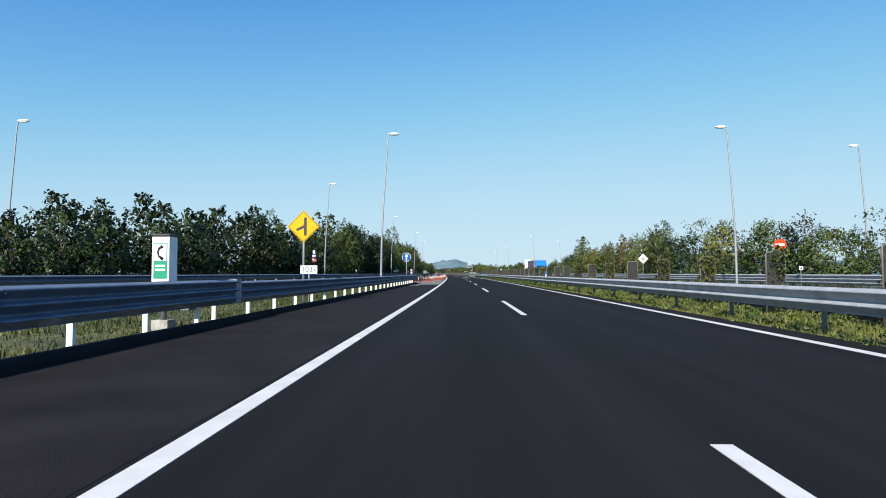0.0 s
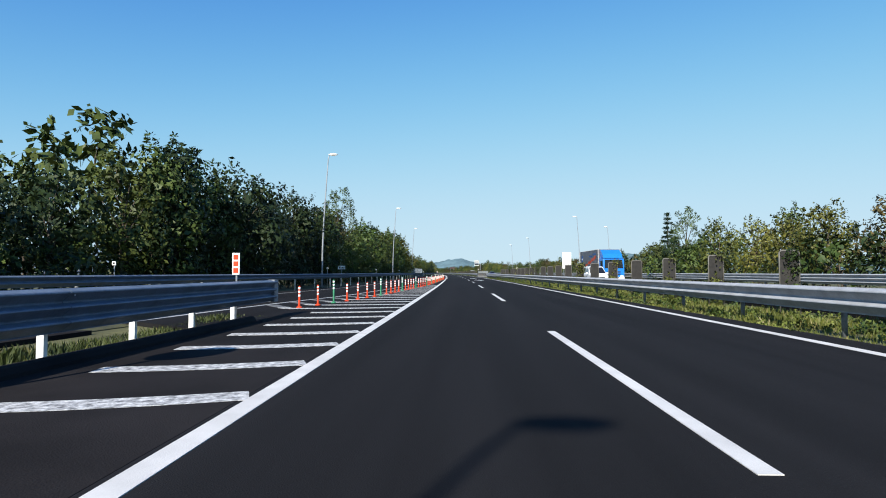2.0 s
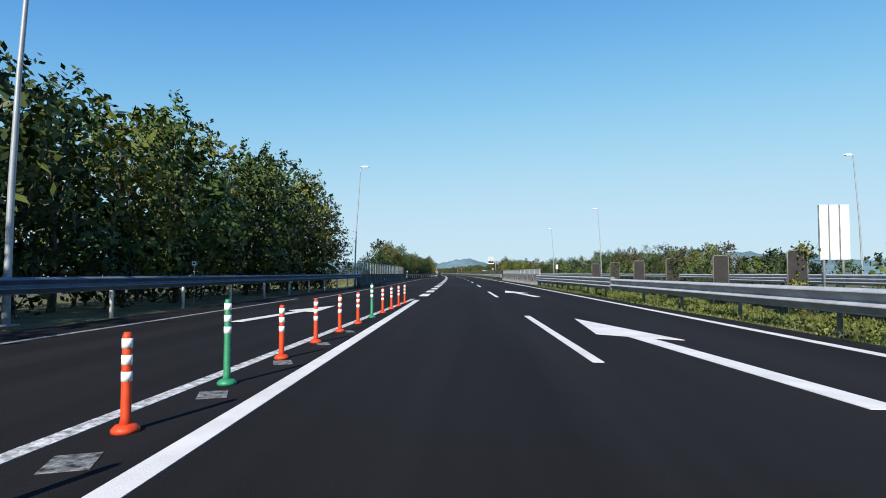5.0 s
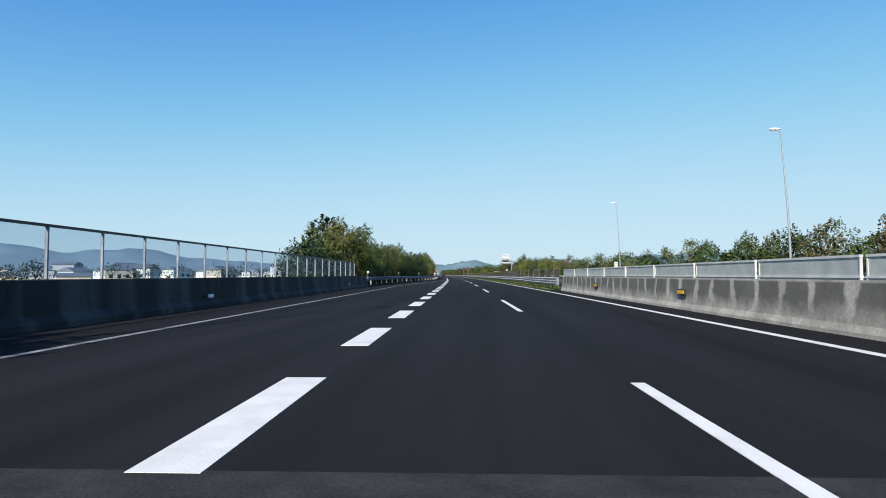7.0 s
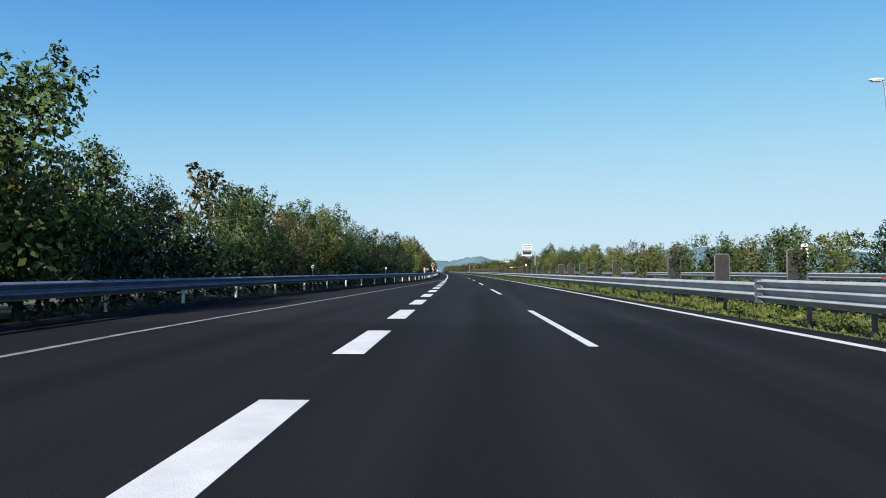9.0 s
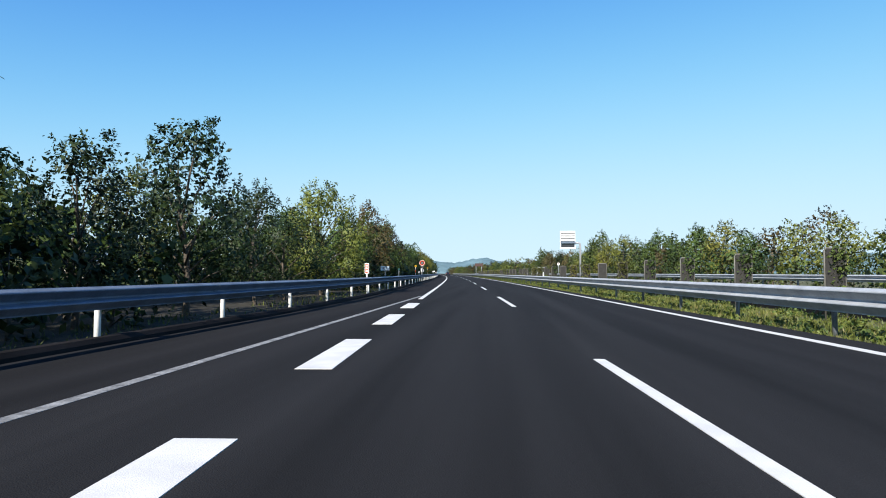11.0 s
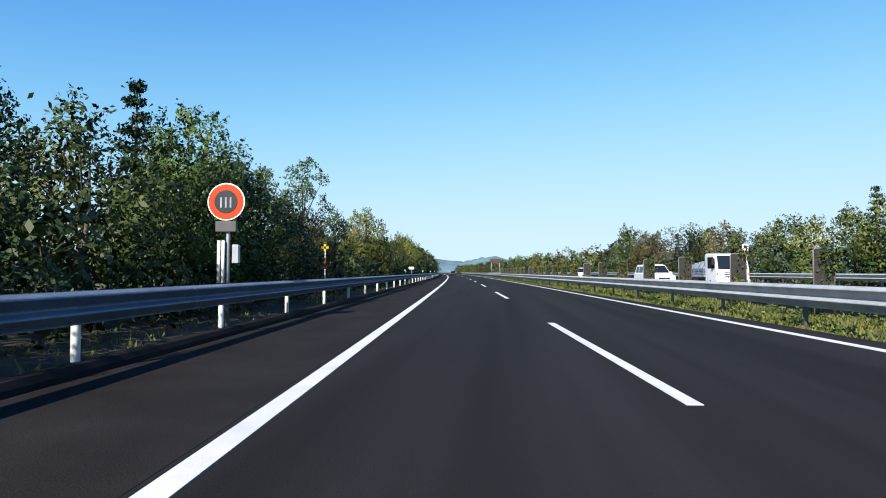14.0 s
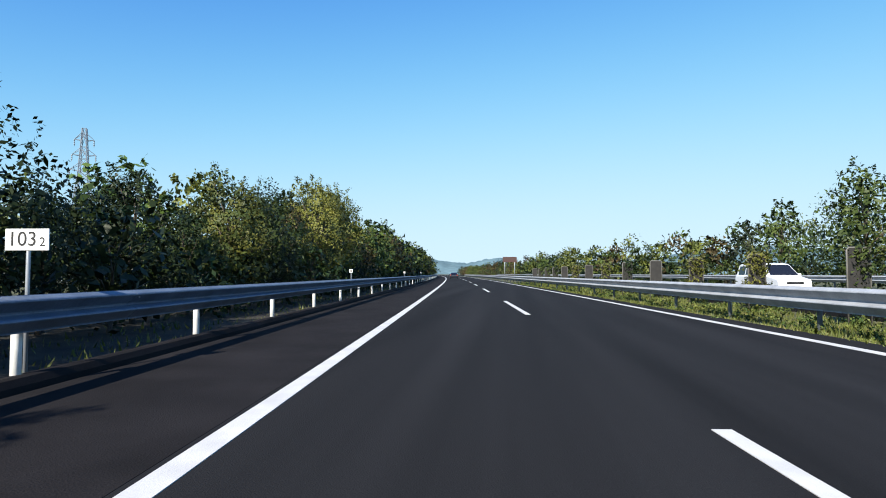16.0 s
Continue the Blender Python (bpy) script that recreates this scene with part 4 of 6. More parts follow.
# ---- gore: hatching, marker posts, arrows, patches ----
POSTS = [(66.5, -5.25), (69.5, -4.75), (72, -4.38), (75, -4.05), (79, -3.78), (92, -3.2), (99, -2.75), (122, -2.38), (135, -2.3), (148, -2.0)]
M_GHOST = mat("scrubbed_road_paint", (0.016, 0.016, 0.016), 0.8, vary=0.8, scale=14, fine=45, bump=0.2, second=(0.24, 0.24, 0.23))


def gore_left(s):
    return lerp(RAMP_LINE, s)


def ribbon(points, width, z):
    """A flat painted band along (u, s) points."""
    n = len(points)
    edge = []
    for i, (u, s) in enumerate(points):
        (u0, s0), (u1, s1) = points[max(i - 1, 0)], points[min(i + 1, n - 1)]
        k = width / 2 / math.hypot(u1 - u0, s1 - s0)
        edge.append(((u - (s1 - s0) * k, s + (u1 - u0) * k), (u + (s1 - s0) * k, s - (u1 - u0) * k)))
    g = Geo()
    g.add([P(u, s, h) for h in (z, -0.01) for pair in edge for u, s in pair], [])
    m = 2 * n
    for i in range(n - 1):
        a = 2 * i
        g.f += [(a, a + 1, a + 3, a + 2), (m + a, m + a + 2, m + a + 3, m + a + 1), (a, a + 2, m + a + 2, m + a), (a + 1, m + a + 1, m + a + 3, a + 3)]
    g.f += [(0, m, m + 1, 1), (m - 2, m - 1, 2 * m - 1, 2 * m - 2)]
    return g


def hatch():
    """Chevron bars on the gore: a long arm, a turned tip and a scrubbed or short second arm."""
    right = U_LEFT - 0.14
    s = 54.0
    while s < 146:
        tip = -4.2 if s < 66 else max(lerp(POSTS, s - 0.9) - 0.05, gore_left(s) + 0.3)
        width = right - tip
        if width > 0.25:
            arm = [(right - d, s - 0.40 * d + 0.06 * d * d) for d in (width * i / 8 for i in range(9))]
            reach = arm[-1][0] - gore_left(arm[-1][1])
            if 66 < s < 96 and width > 0.5:
                k = min(0.38, reach * 0.4)
                u, q = arm[-1]
                arm += [(u - 0.55 * k, q + 0.18 * k), (u - 0.95 * k, q + 0.62 * k), (u - 1.2 * k, q + 1.25 * k)]
            if s < 101:
                part("hatch_bar", ribbon(arm, 0.40, 0.005), M_WORN, road)
            else:
                part("scrubbed_hatch_bar", ribbon(arm[4:], 0.34, 0.0045), M_GHOST, road)
            if 66 < s < 78:
                u, q = arm[-1]
                part("scrubbed_hatch_arm", ribbon([(u - 0.04, q + 0.1), (u - 0.25 * reach, q + 0.7), (u - 0.5 * reach, q + 1.5)], 0.42, 0.0045), M_GHOST, road)
        s += 1.95


hatch()


def road_arrow(u, s, length, slew, width=0.16, head=0.55, material=None):
    """A painted arrow from (u, s) on, its tip moved sideways by slew."""
    ln = length
    outline = [(-width, 0), (width, 0), (width, ln * 0.55), (head, ln * 0.52), (0, ln), (-head, ln * 0.62), (-width, ln * 0.58)]
    pts = [P(u + x + slew * y / ln, s + y, 0.007) for x, y in outline]
    low = [P(u + x + slew * y / ln, s + y, -0.008) for x, y in outline]
    n = len(pts)
    g = Geo().add(pts + low, [tuple(range(n)), tuple(range(n, 2 * n))[::-1]] + [(k, n + k, n + (k + 1) % n, (k + 1) % n) for k in range(n)])
    part("road_arrow", g, material or M_PAINT, road)


road_arrow(-5.6, 120.6, 6.6, 0.9)
road_arrow(-5.2, 138.0, 6.6, 0.9)
road_arrow(3.7, 129.5, 9.6, -0.75, head=0.6)
road_arrow(3.8, 152.5, 9.6, -0.75, head=0.6)

M_ORANGE = mat("orange_flexible_plastic", (0.52, 0.052, 0.014), 0.5, vary=0.14, scale=8, fine=60, bump=0.05, spec=0.25)
M_GREEN_PL = mat("green_flexible_plastic", (0.02, 0.19, 0.09), 0.5, vary=0.2, scale=8, fine=60, bump=0.05)
M_REFLECT = mat("white_reflective_band", (0.82, 0.82, 0.80), 0.35, vary=0.08, scale=20, fine=80, bump=0.02)


def marker_post(label, material, h, bands):
    t = thing("marker_post", label, "marker post", "marker posts on the gore")
    body = Geo().tube([(0, 0, 0.03), (0, 0, 0.10), (0, 0, h - 0.03), (0, 0, h)], [0.050, 0.036, 0.034, 0.024], 12)
    part("tube", body, material, t, smooth=True)
    base = Geo().tube([(0, 0, 0.0), (0, 0, 0.025), (0, 0, 0.05), (0, 0, 0.06)], [0.098, 0.098, 0.075, 0.045], 14)
    part("foot", base, material, t, smooth=True)
    for z in bands:
        part("band", Geo().tube([(0, 0, z - 0.035), (0, 0, z + 0.035)], 0.0375, 12), M_REFLECT, t, "white reflective band", smooth=True)
    return t


orange_post = marker_post("orange flexible marker post with white reflective bands", M_ORANGE, 0.72, (0.40, 0.52, 0.64))
green_post = marker_post("taller green marker post with white reflective bands", M_GREEN_PL, 0.88, (0.56, 0.68, 0.80))
spot, k, first = 67.2, 3, {True: True, False: True}
while spot < 148:
    is_green = k % 5 == 0
    src = green_post if is_green else orange_post
    m = at(lerp(POSTS, spot), spot, 0.0, k * 37)
    if first[is_green]:
        src.matrix_basis = m
        first[is_green] = False
    else:
        copy_thing(src, m)
    spot += 1.468 if spot < 121 else 1.78
    k += 1

# patches, drain cover and expansion joints in the asphalt
M_PATCH = mat("paler_patch", (0.027, 0.026, 0.026), 0.9, vary=0.35, scale=2.5, fine=40, bump=0.3, spec=0.15)
M_GRATE = mat("drain_cover_concrete", (0.26, 0.26, 0.24), 0.85, vary=0.3, scale=4, fine=30, bump=0.3)
for s0, w in ((176.6, 0.55), (217.6, 0.5)):
    g = Geo().add([P(-8.5, s0, 0.003), P(6.9, s0, 0.003), P(6.9, s0 + w, 0.003), P(-8.5, s0 + w, 0.003), P(-8.5, s0, -0.02), P(6.9, s0, -0.02), P(6.9, s0 + w, -0.02), P(-8.5, s0 + w, -0.02)],
                  [(0, 1, 2, 3), (4, 7, 6, 5), (0, 4, 5, 1), (1, 5, 6, 2), (2, 6, 7, 3), (3, 7, 4, 0)])
    part("expansion_joint", g, M_PATCH, road, "paler strip over the bridge joint")
tagged(part("drain_cover", Geo().box((0, 0, 0.0), (1.0, 0.7, 0.03), bevel=0.008), M_GRATE, m=at(-4.2, 51.2, 0.004)), "pale concrete drain cover in the shoulder", "drain cover")


# ---- signs ----
M_SIGN_W = mat("white_sign_face", (0.80, 0.80, 0.78), 0.4, vary=0.04, scale=5, fine=60, bump=0.0)
M_SIGN_Y = mat("yellow_sign_face", (0.66, 0.36, 0.010), 0.45, vary=0.05, scale=5, fine=60, bump=0.0, spec=0.15)
M_SIGN_B = mat("blue_sign_face", (0.004, 0.075, 0.29), 0.45, vary=0.06, scale=5, fine=60, bump=0.0, spec=0.15)
M_SIGN_R = mat("red_sign_face", (0.46, 0.045, 0.010), 0.45, vary=0.06, scale=5, fine=60, bump=0.0, spec=0.15)
M_SIGN_G = mat("green_sign_face", (0.01, 0.26, 0.15), 0.4, vary=0.06, scale=5, fine=60, bump=0.0)
M_SIGN_GREY = mat("sign_back_grey", (0.30, 0.31, 0.33), 0.5, 0.2, vary=0.12, scale=4, fine=40, bump=0.03)
M_INK = mat("black_sign_ink", (0.012, 0.012, 0.014), 0.5, vary=0.1, scale=5, fine=60, bump=0.0)
M_DARKGLASS = mat("dark_display", (0.035, 0.037, 0.042), 0.25, vary=0.1, scale=5, fine=60, bump=0.0)


def pole(parent, h, r=0.038, x=0.0, y=0.05, material=None, base=-0.3):
    return part("post", Geo().tube([(x, y, base), (x, y, h - 0.02), (x, y, h)], [r, r, r * 0.6], 12), material or M_POLE, parent, smooth=True)


def lettering(text, size, parent, x, y, z, material):
    """Text in the built-in font as a thin mesh facing -y, under a parent."""
    cu = bpy.data.curves.new("lettering", "FONT")
    cu.body, cu.size, cu.extrude, cu.align_x, cu.align_y = text, size, 0.003, "CENTER", "CENTER"
    tmp = new("lettering", cu)
    dg = bpy.context.evaluated_depsgraph_get()
    me = bpy.data.meshes.new_from_object(tmp.evaluated_get(dg))
    bpy.data.objects.remove(tmp)
    me.materials.clear()
    me.materials.append(material)
    ob = new("lettering", me)
    ob.parent, ob.matrix_basis = parent, pose(x, y, z, 90, 0, 0)
    return ob


def distance_post(u, s, small, top=1.62, size=1.0):
    t = thing("kilometre_post", "white kilometre plate with black figures on a thin post", "road sign", "kilometre posts", at(u, s, 0) @ Matrix.Scale(size, 4))
    pole(t, top - 0.02, 0.03, 0, 0.03)
    p = part("plate", Geo().box((0, 0, top - 0.16), (0.66, 0.02, 0.32), bevel=0.006), M_SIGN_W, t)
    if small:
        lettering("103", 0.30, p, -0.07, -0.012, top - 0.16, M_INK)
        lettering(small, 0.19, p, 0.235, -0.012, top - 0.20, M_INK)
    else:
        for x in (-0.2, -0.06, 0.08, 0.22):
            part("mark", Geo().box((x, -0.012, top - 0.16), (0.08, 0.006, 0.18)), M_INK, p)
    return t


distance_post(-5.82, 18.4, "6", 1.45)
distance_post(-10.9, 102.4, "", 1.78)
distance_post(-4.68, 308.4, "3", 1.88, 0.84)
distance_post(-4.72, 401.7, "2", 2.24, 0.73)


def warning_sign():
    t = thing("warning_sign", "yellow diamond merging-traffic sign on a grey post", "road sign", m=at(-6.1, 18.6, 0))
    pole(t, 3.62, 0.045)
    r = 0.64
    rim = part("face", Geo().plate([(0, -r), (r, 0), (0, r), (-r, 0)], 0, 0.02), M_SIGN_Y, t, m=pose(0, 0, 3.0))
    q = r * 0.93
    for (a, b) in (((0, -q), (q, 0)), ((q, 0), (0, q)), ((0, q), (-q, 0)), ((-q, 0), (0, -q))):
        part("border", Geo().tube([(a[0], -0.011, a[1]), (b[0], -0.011, b[1])], 0.009, 4), M_INK, rim)
    part("symbol", Geo().plate([(0.02, -0.36), (0.13, -0.36), (0.13, 0.36), (0.02, 0.36), (0.02, 0.06), (-0.30, -0.10), (-0.26, -0.19), (0.02, -0.06)], -0.013, 0.006), M_INK, rim)


warning_sign()


def blue_sign():
    t = thing("direction_sign", "round blue straight-ahead sign on a steel post", "road sign", m=at(-5.05, 52.6, 0))
    pole(t, 3.1, 0.04)
    f = part("face", Geo().disc(0.43, 0.02), M_SIGN_W, t, m=pose(0, 0, 2.73))
    part("blue_field", Geo().disc(0.405, 0.01, centre=(0, -0.012, 0)), M_SIGN_B, f)
    part("arrow", Geo().plate([(-0.055, -0.30), (0.055, -0.30), (0.055, 0.06), (0.17, 0.06), (0, 0.32), (-0.17, 0.06), (-0.055, 0.06)], -0.02, 0.008), M_SIGN_W, f)


blue_sign()


def nose_marker():
    t = thing("nose_marker", "white plate with orange reflectors on the rail end", "road sign", m=at(-5.3, 62.3, 0))
    pole(t, 1.6, 0.025)
    p = part("plate", Geo().box((0, 0, 1.36), (0.18, 0.02, 0.52), bevel=0.006), M_SIGN_W, t)
    for z in (1.20, 1.36, 1.52):
        part("reflector", Geo().box((0, -0.013, z), (0.12, 0.008, 0.12), bevel=0.002), M_ORANGE, p)


nose_marker()


def sign_stack():
    t = thing("speed_sign", "stack of small round and square signs on one post", "road sign", m=at(-15.4, 57.4, 0.09) @ Matrix.Scale(0.92, 4))
    pole(t, 3.8, 0.035)
    part("white_plate", Geo().box((0, 0, 3.62), (0.26, 0.02, 0.36), bevel=0.005), M_SIGN_W, t)
    w = part("blue_plate", Geo().box((0, 0, 3.17), (0.46, 0.02, 0.34), bevel=0.005), M_SIGN_B, t)
    part("white_bar", Geo().box((0, -0.013, 3.17), (0.44, 0.006, 0.12)), M_SIGN_W, w)
    r = part("ring", Geo().disc(0.32, 0.02, centre=(0, 0, 2.66)), M_SIGN_R, t)
    part("centre", Geo().disc(0.20, 0.008, centre=(0, -0.013, 2.66)), M_SIGN_W, r)


sign_stack()


M_DARK_BOX = mat("dark_grey_box", (0.06, 0.06, 0.062), 0.6, vary=0.15, scale=5, fine=40, bump=0.05)


def red_ring_sign():
    t = thing("speed_limit_sign", "round red-rimmed display sign with a dark centre", "road sign", m=at(-5.25, 359.2, 0.13) @ Matrix.Scale(0.87, 4))
    pole(t, 3.3, 0.05, 0.02, 0.09)
    f = part("face", Geo().disc(0.47, 0.03, centre=(0, 0, 2.92)), M_SIGN_W, t)
    part("ring", Geo().disc(0.44, 0.012, centre=(0, -0.018, 2.92)), M_SIGN_R, f)
    d = part("display", Geo().disc(0.29, 0.012, centre=(0, -0.027, 2.92)), M_DARKGLASS, f)
    for x in (-0.12, 0.0, 0.12):
        part("digit_bar", Geo().box((x, -0.035, 2.90), (0.04, 0.006, 0.26)), M_STEEL_OLD, d)
    part("box", Geo().box((0.0, 0.03, 2.30), (0.52, 0.12, 0.26), bevel=0.015), M_DARK_BOX, t, "dark grey control box")
    part("cabinet", Geo().box((0.24, 0.06, 1.62), (0.16, 0.14, 0.46), bevel=0.012), M_SIGN_GREY, t)
    for x in (-0.16, -0.05):
        part("white_tube", Geo().tube([(x, -0.03, 0.9), (x, -0.03, 1.95)], 0.04, 10), M_WHITE, t, smooth=True)


red_ring_sign()


def plate_marker(u, s, h, colour, label, size=0.18, dark=True):
    t = thing("delineator", label, "delineator", "roadside delineators", at(u, s, 0))
    pole(t, h + size / 2, 0.018, 0, 0.03)
    p = part("plate", Geo().box((0, 0, h), (size, 0.02, size), bevel=0.006), colour, t)
    if dark:
        part("lens", Geo().disc(size * 0.26, 0.01, 14, (0, -0.013, h)), M_INK, p)
    return t


def square_marker():
    t = thing("marker_sign", "yellow square marker with a dark centre on a striped post", "road sign", m=at(-4.66, 335.4, 0))
    for k in range(6):
        part("post_section", Geo().tube([(0, 0.03, -0.2 + 0.34 * k), (0, 0.03, 0.14 + 0.34 * k)], 0.02, 10), M_SIGN_R if k == 4 else M_WHITE, t, smooth=True)
    p = part("plate", Geo().box((0, 0, 1.90), (0.20, 0.02, 0.20), bevel=0.006), M_SIGN_Y, t)
    part("dark_square", Geo().box((0, -0.012, 1.90), (0.09, 0.01, 0.09), bevel=0.003), M_INK, p)


square_marker()


def tall_marker():
    t = thing("marker_sign", "tall white plate with an orange field on a white post", "road sign", m=at(-4.62, 300.8, 0))
    pole(t, 1.62, 0.035, 0, 0.04, M_WHITE)
    p = part("plate", Geo().box((0, 0, 1.38), (0.21, 0.02, 0.52), bevel=0.006), M_SIGN_W, t)
    f = part("orange_field", Geo().box((0, -0.012, 1.38), (0.16, 0.008, 0.46), bevel=0.002), M_ORANGE, p)
    for z in (1.52, 1.38, 1.24):
        part("writing_bar", Geo().box((0, -0.018, z), (0.10, 0.006, 0.08)), M_SIGN_W, f)


tall_marker()
plate_marker(-4.66, 316.8, 1.43, mat("dark_teal_plate", (0.012, 0.060, 0.055), 0.5, vary=0.1, bump=0.0, spec=0.2), "small dark green plate on a pale post", 0.15, False)
for s in (228.6, 255.0, 274.0):
    u = -8.75 if s < 229 else lerp(LEFT_RAIL, s) - 0.28
    plate_marker(u, s, 1.42, M_SIGN_W, "small white roadside delineator", 0.16)
plate_marker(20.2, 30.5, 1.45, M_SIGN_W, "small white roadside delineator", 0.22)
for s in (70.0, 95.5, 120.0, 145.0, 165.0):
    plate_marker(lerp(RAMP_RAIL, s) - 0.3, s, 1.5, M_SIGN_W, "small white roadside delineator", 0.15)
for s in (341.5, 394.5, 420.0, 445.0, 470.0):
    plate_marker(-4.66, s, 1.27, M_SIGN_W, "small white roadside delineator", 0.14)


for u, s, face in ((-8.72, 193.6, 1), (-8.72, 219.0, 1), (7.24, 181.0, -1), (7.24, 193.0, -1), (7.24, 205.0, -1)):
    t = thing("wall_reflector", "small pale reflector plate on a concrete wall" if face > 0 else "amber reflector in a dark frame on a concrete wall", "reflector", "wall reflectors", at(u, s, 0.42 if face > 0 else 0.58))
    if face > 0:
        part("plate", Geo().box((0, 0, 0), (0.05, 0.36, 0.12), bevel=0.01), M_REFLECT, t)
    else:
        part("frame", Geo().box((0.01, 0, 0), (0.05, 0.62, 0.19), bevel=0.01), M_INK, t)
        part("lens", Geo().box((-0.015, 0, 0), (0.03, 0.54, 0.11), bevel=0.006), M_SIGN_Y, t, "amber lens")
    part("bracket", Geo().box((-0.05 * face, 0, 0), (0.12, 0.08, 0.06)), M_STEEL_OLD, t)


def cross_marker():
    t = thing("cross_marker", "yellow four-plate cross marker on a striped post", "road sign", m=at(-4.70, 366.0, -0.06))
    for k in range(7):
        part("post_section", Geo().tube([(0, 0.03, -0.2 + 0.3 * k), (0, 0.03, 0.1 + 0.3 * k)], 0.02, 10), M_SIGN_R if k == 5 else M_SIGN_GREY if k == 3 else M_WHITE, t, smooth=True)
    for x, z in ((0, 0.083), (0, -0.083), (0.083, 0), (-0.083, 0)):
        part("plate", Geo().box((x, 0, 2.02 + z), (0.078, 0.02, 0.078), bevel=0.004), M_SIGN_Y, t)
    part("hub", Geo().box((0, 0, 2.02), (0.078, 0.015, 0.078)), M_INK, t)


cross_marker()


def phone_box():
    t = thing("emergency_phone", "white roadside emergency telephone box with a green panel", "telephone", m=at(-5.98, 7.7, 0))
    part("plinth", Geo().box((0, 0, 0.05), (0.34, 0.34, 0.3), bevel=0.01), M_CONCRETE, t)
    part("post", Geo().tube([(0, 0, 0.1), (0, 0, 0.95)], 0.06, 10), M_STEEL_OLD, t, smooth=True)
    part("body", Geo().box((0, 0, 1.40), (0.36, 0.34, 1.0), bevel=0.015), M_WHITE, t)
    part("cap", Geo().box((0, 0, 1.925), (0.40, 0.39, 0.05), bevel=0.012), M_INK, t)
    p = part("panel", Geo().box((0, -0.172, 1.40), (0.28, 0.01, 0.72), bevel=0.003), M_SIGN_G, t, "green panel")
    w = part("pictogram_field", Geo().box((0, -0.179, 1.57), (0.25, 0.008, 0.34), bevel=0.002), M_SIGN_W, p)
    part("handset", Geo().tube([(0.05, -0.186, 1.70), (-0.02, -0.186, 1.66), (-0.05, -0.186, 1.58), (-0.03, -0.186, 1.50), (0.05, -0.186, 1.44)], [0.035, 0.022, 0.018, 0.022, 0.035], 8), M_INK, w, smooth=True)
    for z in (1.30, 1.22):
        part("writing_bar", Geo().box((0, -0.179, z), (0.2, 0.006, 0.04)), M_SIGN_W, p)


phone_box()


def no_entry():
    t = thing("no_entry_sign", "round red no-entry sign on a post", "road sign", m=at(26.5, 44.0, 0, -18))
    pole(t, 3.95, 0.04)
    f = part("face", Geo().disc(0.48, 0.02, centre=(0, 0, 3.5)), M_SIGN_R, t)
    part("bar", Geo().box((0, -0.013, 3.5), (0.66, 0.008, 0.17)), M_SIGN_W, f)


no_entry()


def diamond_back():
    t = thing("diamond_sign", "pale diamond sign with a dark symbol beyond the road", "road sign", m=at(23.1, 68.0, 0.2))
    pole(t, 2.9, 0.04)
    f = part("face", Geo().plate([(0, -0.62), (0.62, 0), (0, 0.62), (-0.62, 0)], 0, 0.02), M_SIGN_W, t, m=pose(0, 0, 2.75))
    part("symbol", Geo().plate([(-0.2, -0.2), (0.2, -0.2), (0.2, 0.05), (0, 0.25), (-0.2, 0.05)], -0.013, 0.006), M_SIGN_GREY, f)


diamond_back()


def sign_board_back(u, s, z0, z1, w, label):
    t = thing("sign_board", label, "road sign", m=at(u, s, 0))
    n = 3
    for k in range(n):
        x = -w / 2 + w / n * (k + 0.5)
        part("panel", Geo().box((x, 0, (z0 + z1) / 2), (w / n - 0.05, 0.03, z1 - z0), bevel=0.006), M_SIGN_W, t)
        part("rib", Geo().box((-w / 2 + w / n * k + (0.03 if k == 0 else 0), -0.05, (z0 + z1) / 2), (0.06, 0.06, z1 - z0 - 0.02)), M_STEEL_OLD, t)
    for x in (-w * 0.3, w * 0.3):
        pole(t, z1 - 0.2, 0.07, x, 0.10)


def camera_post():
    t = thing("counter_post", "thin grey post with a small square white plate", "road sign", m=at(21.2, 390.5, 0))
    pole(t, 3.25, 0.06)
    p = part("plate", Geo().box((0, 0, 3.0), (0.46, 0.03, 0.5), bevel=0.02), M_SIGN_W, t)
    part("dark_square", Geo().box((0, -0.018, 3.02), (0.22, 0.01, 0.24), bevel=0.004), M_INK, p)
    part("clamp", Geo().box((0, 0.05, 1.9), (0.26, 0.14, 0.06), bevel=0.01), M_STEEL_OLD, t)


camera_post()


def slatted_board():
    t = thing("sign_board", "small white sign back of four slats on a post", "road sign", m=at(25.4, 266.3, 0.4) @ Matrix.Scale(0.85, 4))
    pole(t, 3.3, 0.05, 0, 0.05)
    for k in range(4):
        part("slat", Geo().box((0, 0, 3.15 - 0.33 * k), (0.62, 0.03, 0.24), bevel=0.01), M_SIGN_W, t)


slatted_board()
sign_board_back(20.9, 157.0, 1.9, 4.95, 1.75, "tall white back of a large road sign")


M_SLAT = mat("dulled_white_sheet", (0.50, 0.50, 0.50), 0.5, vary=0.15, scale=2, fine=30, bump=0.05)


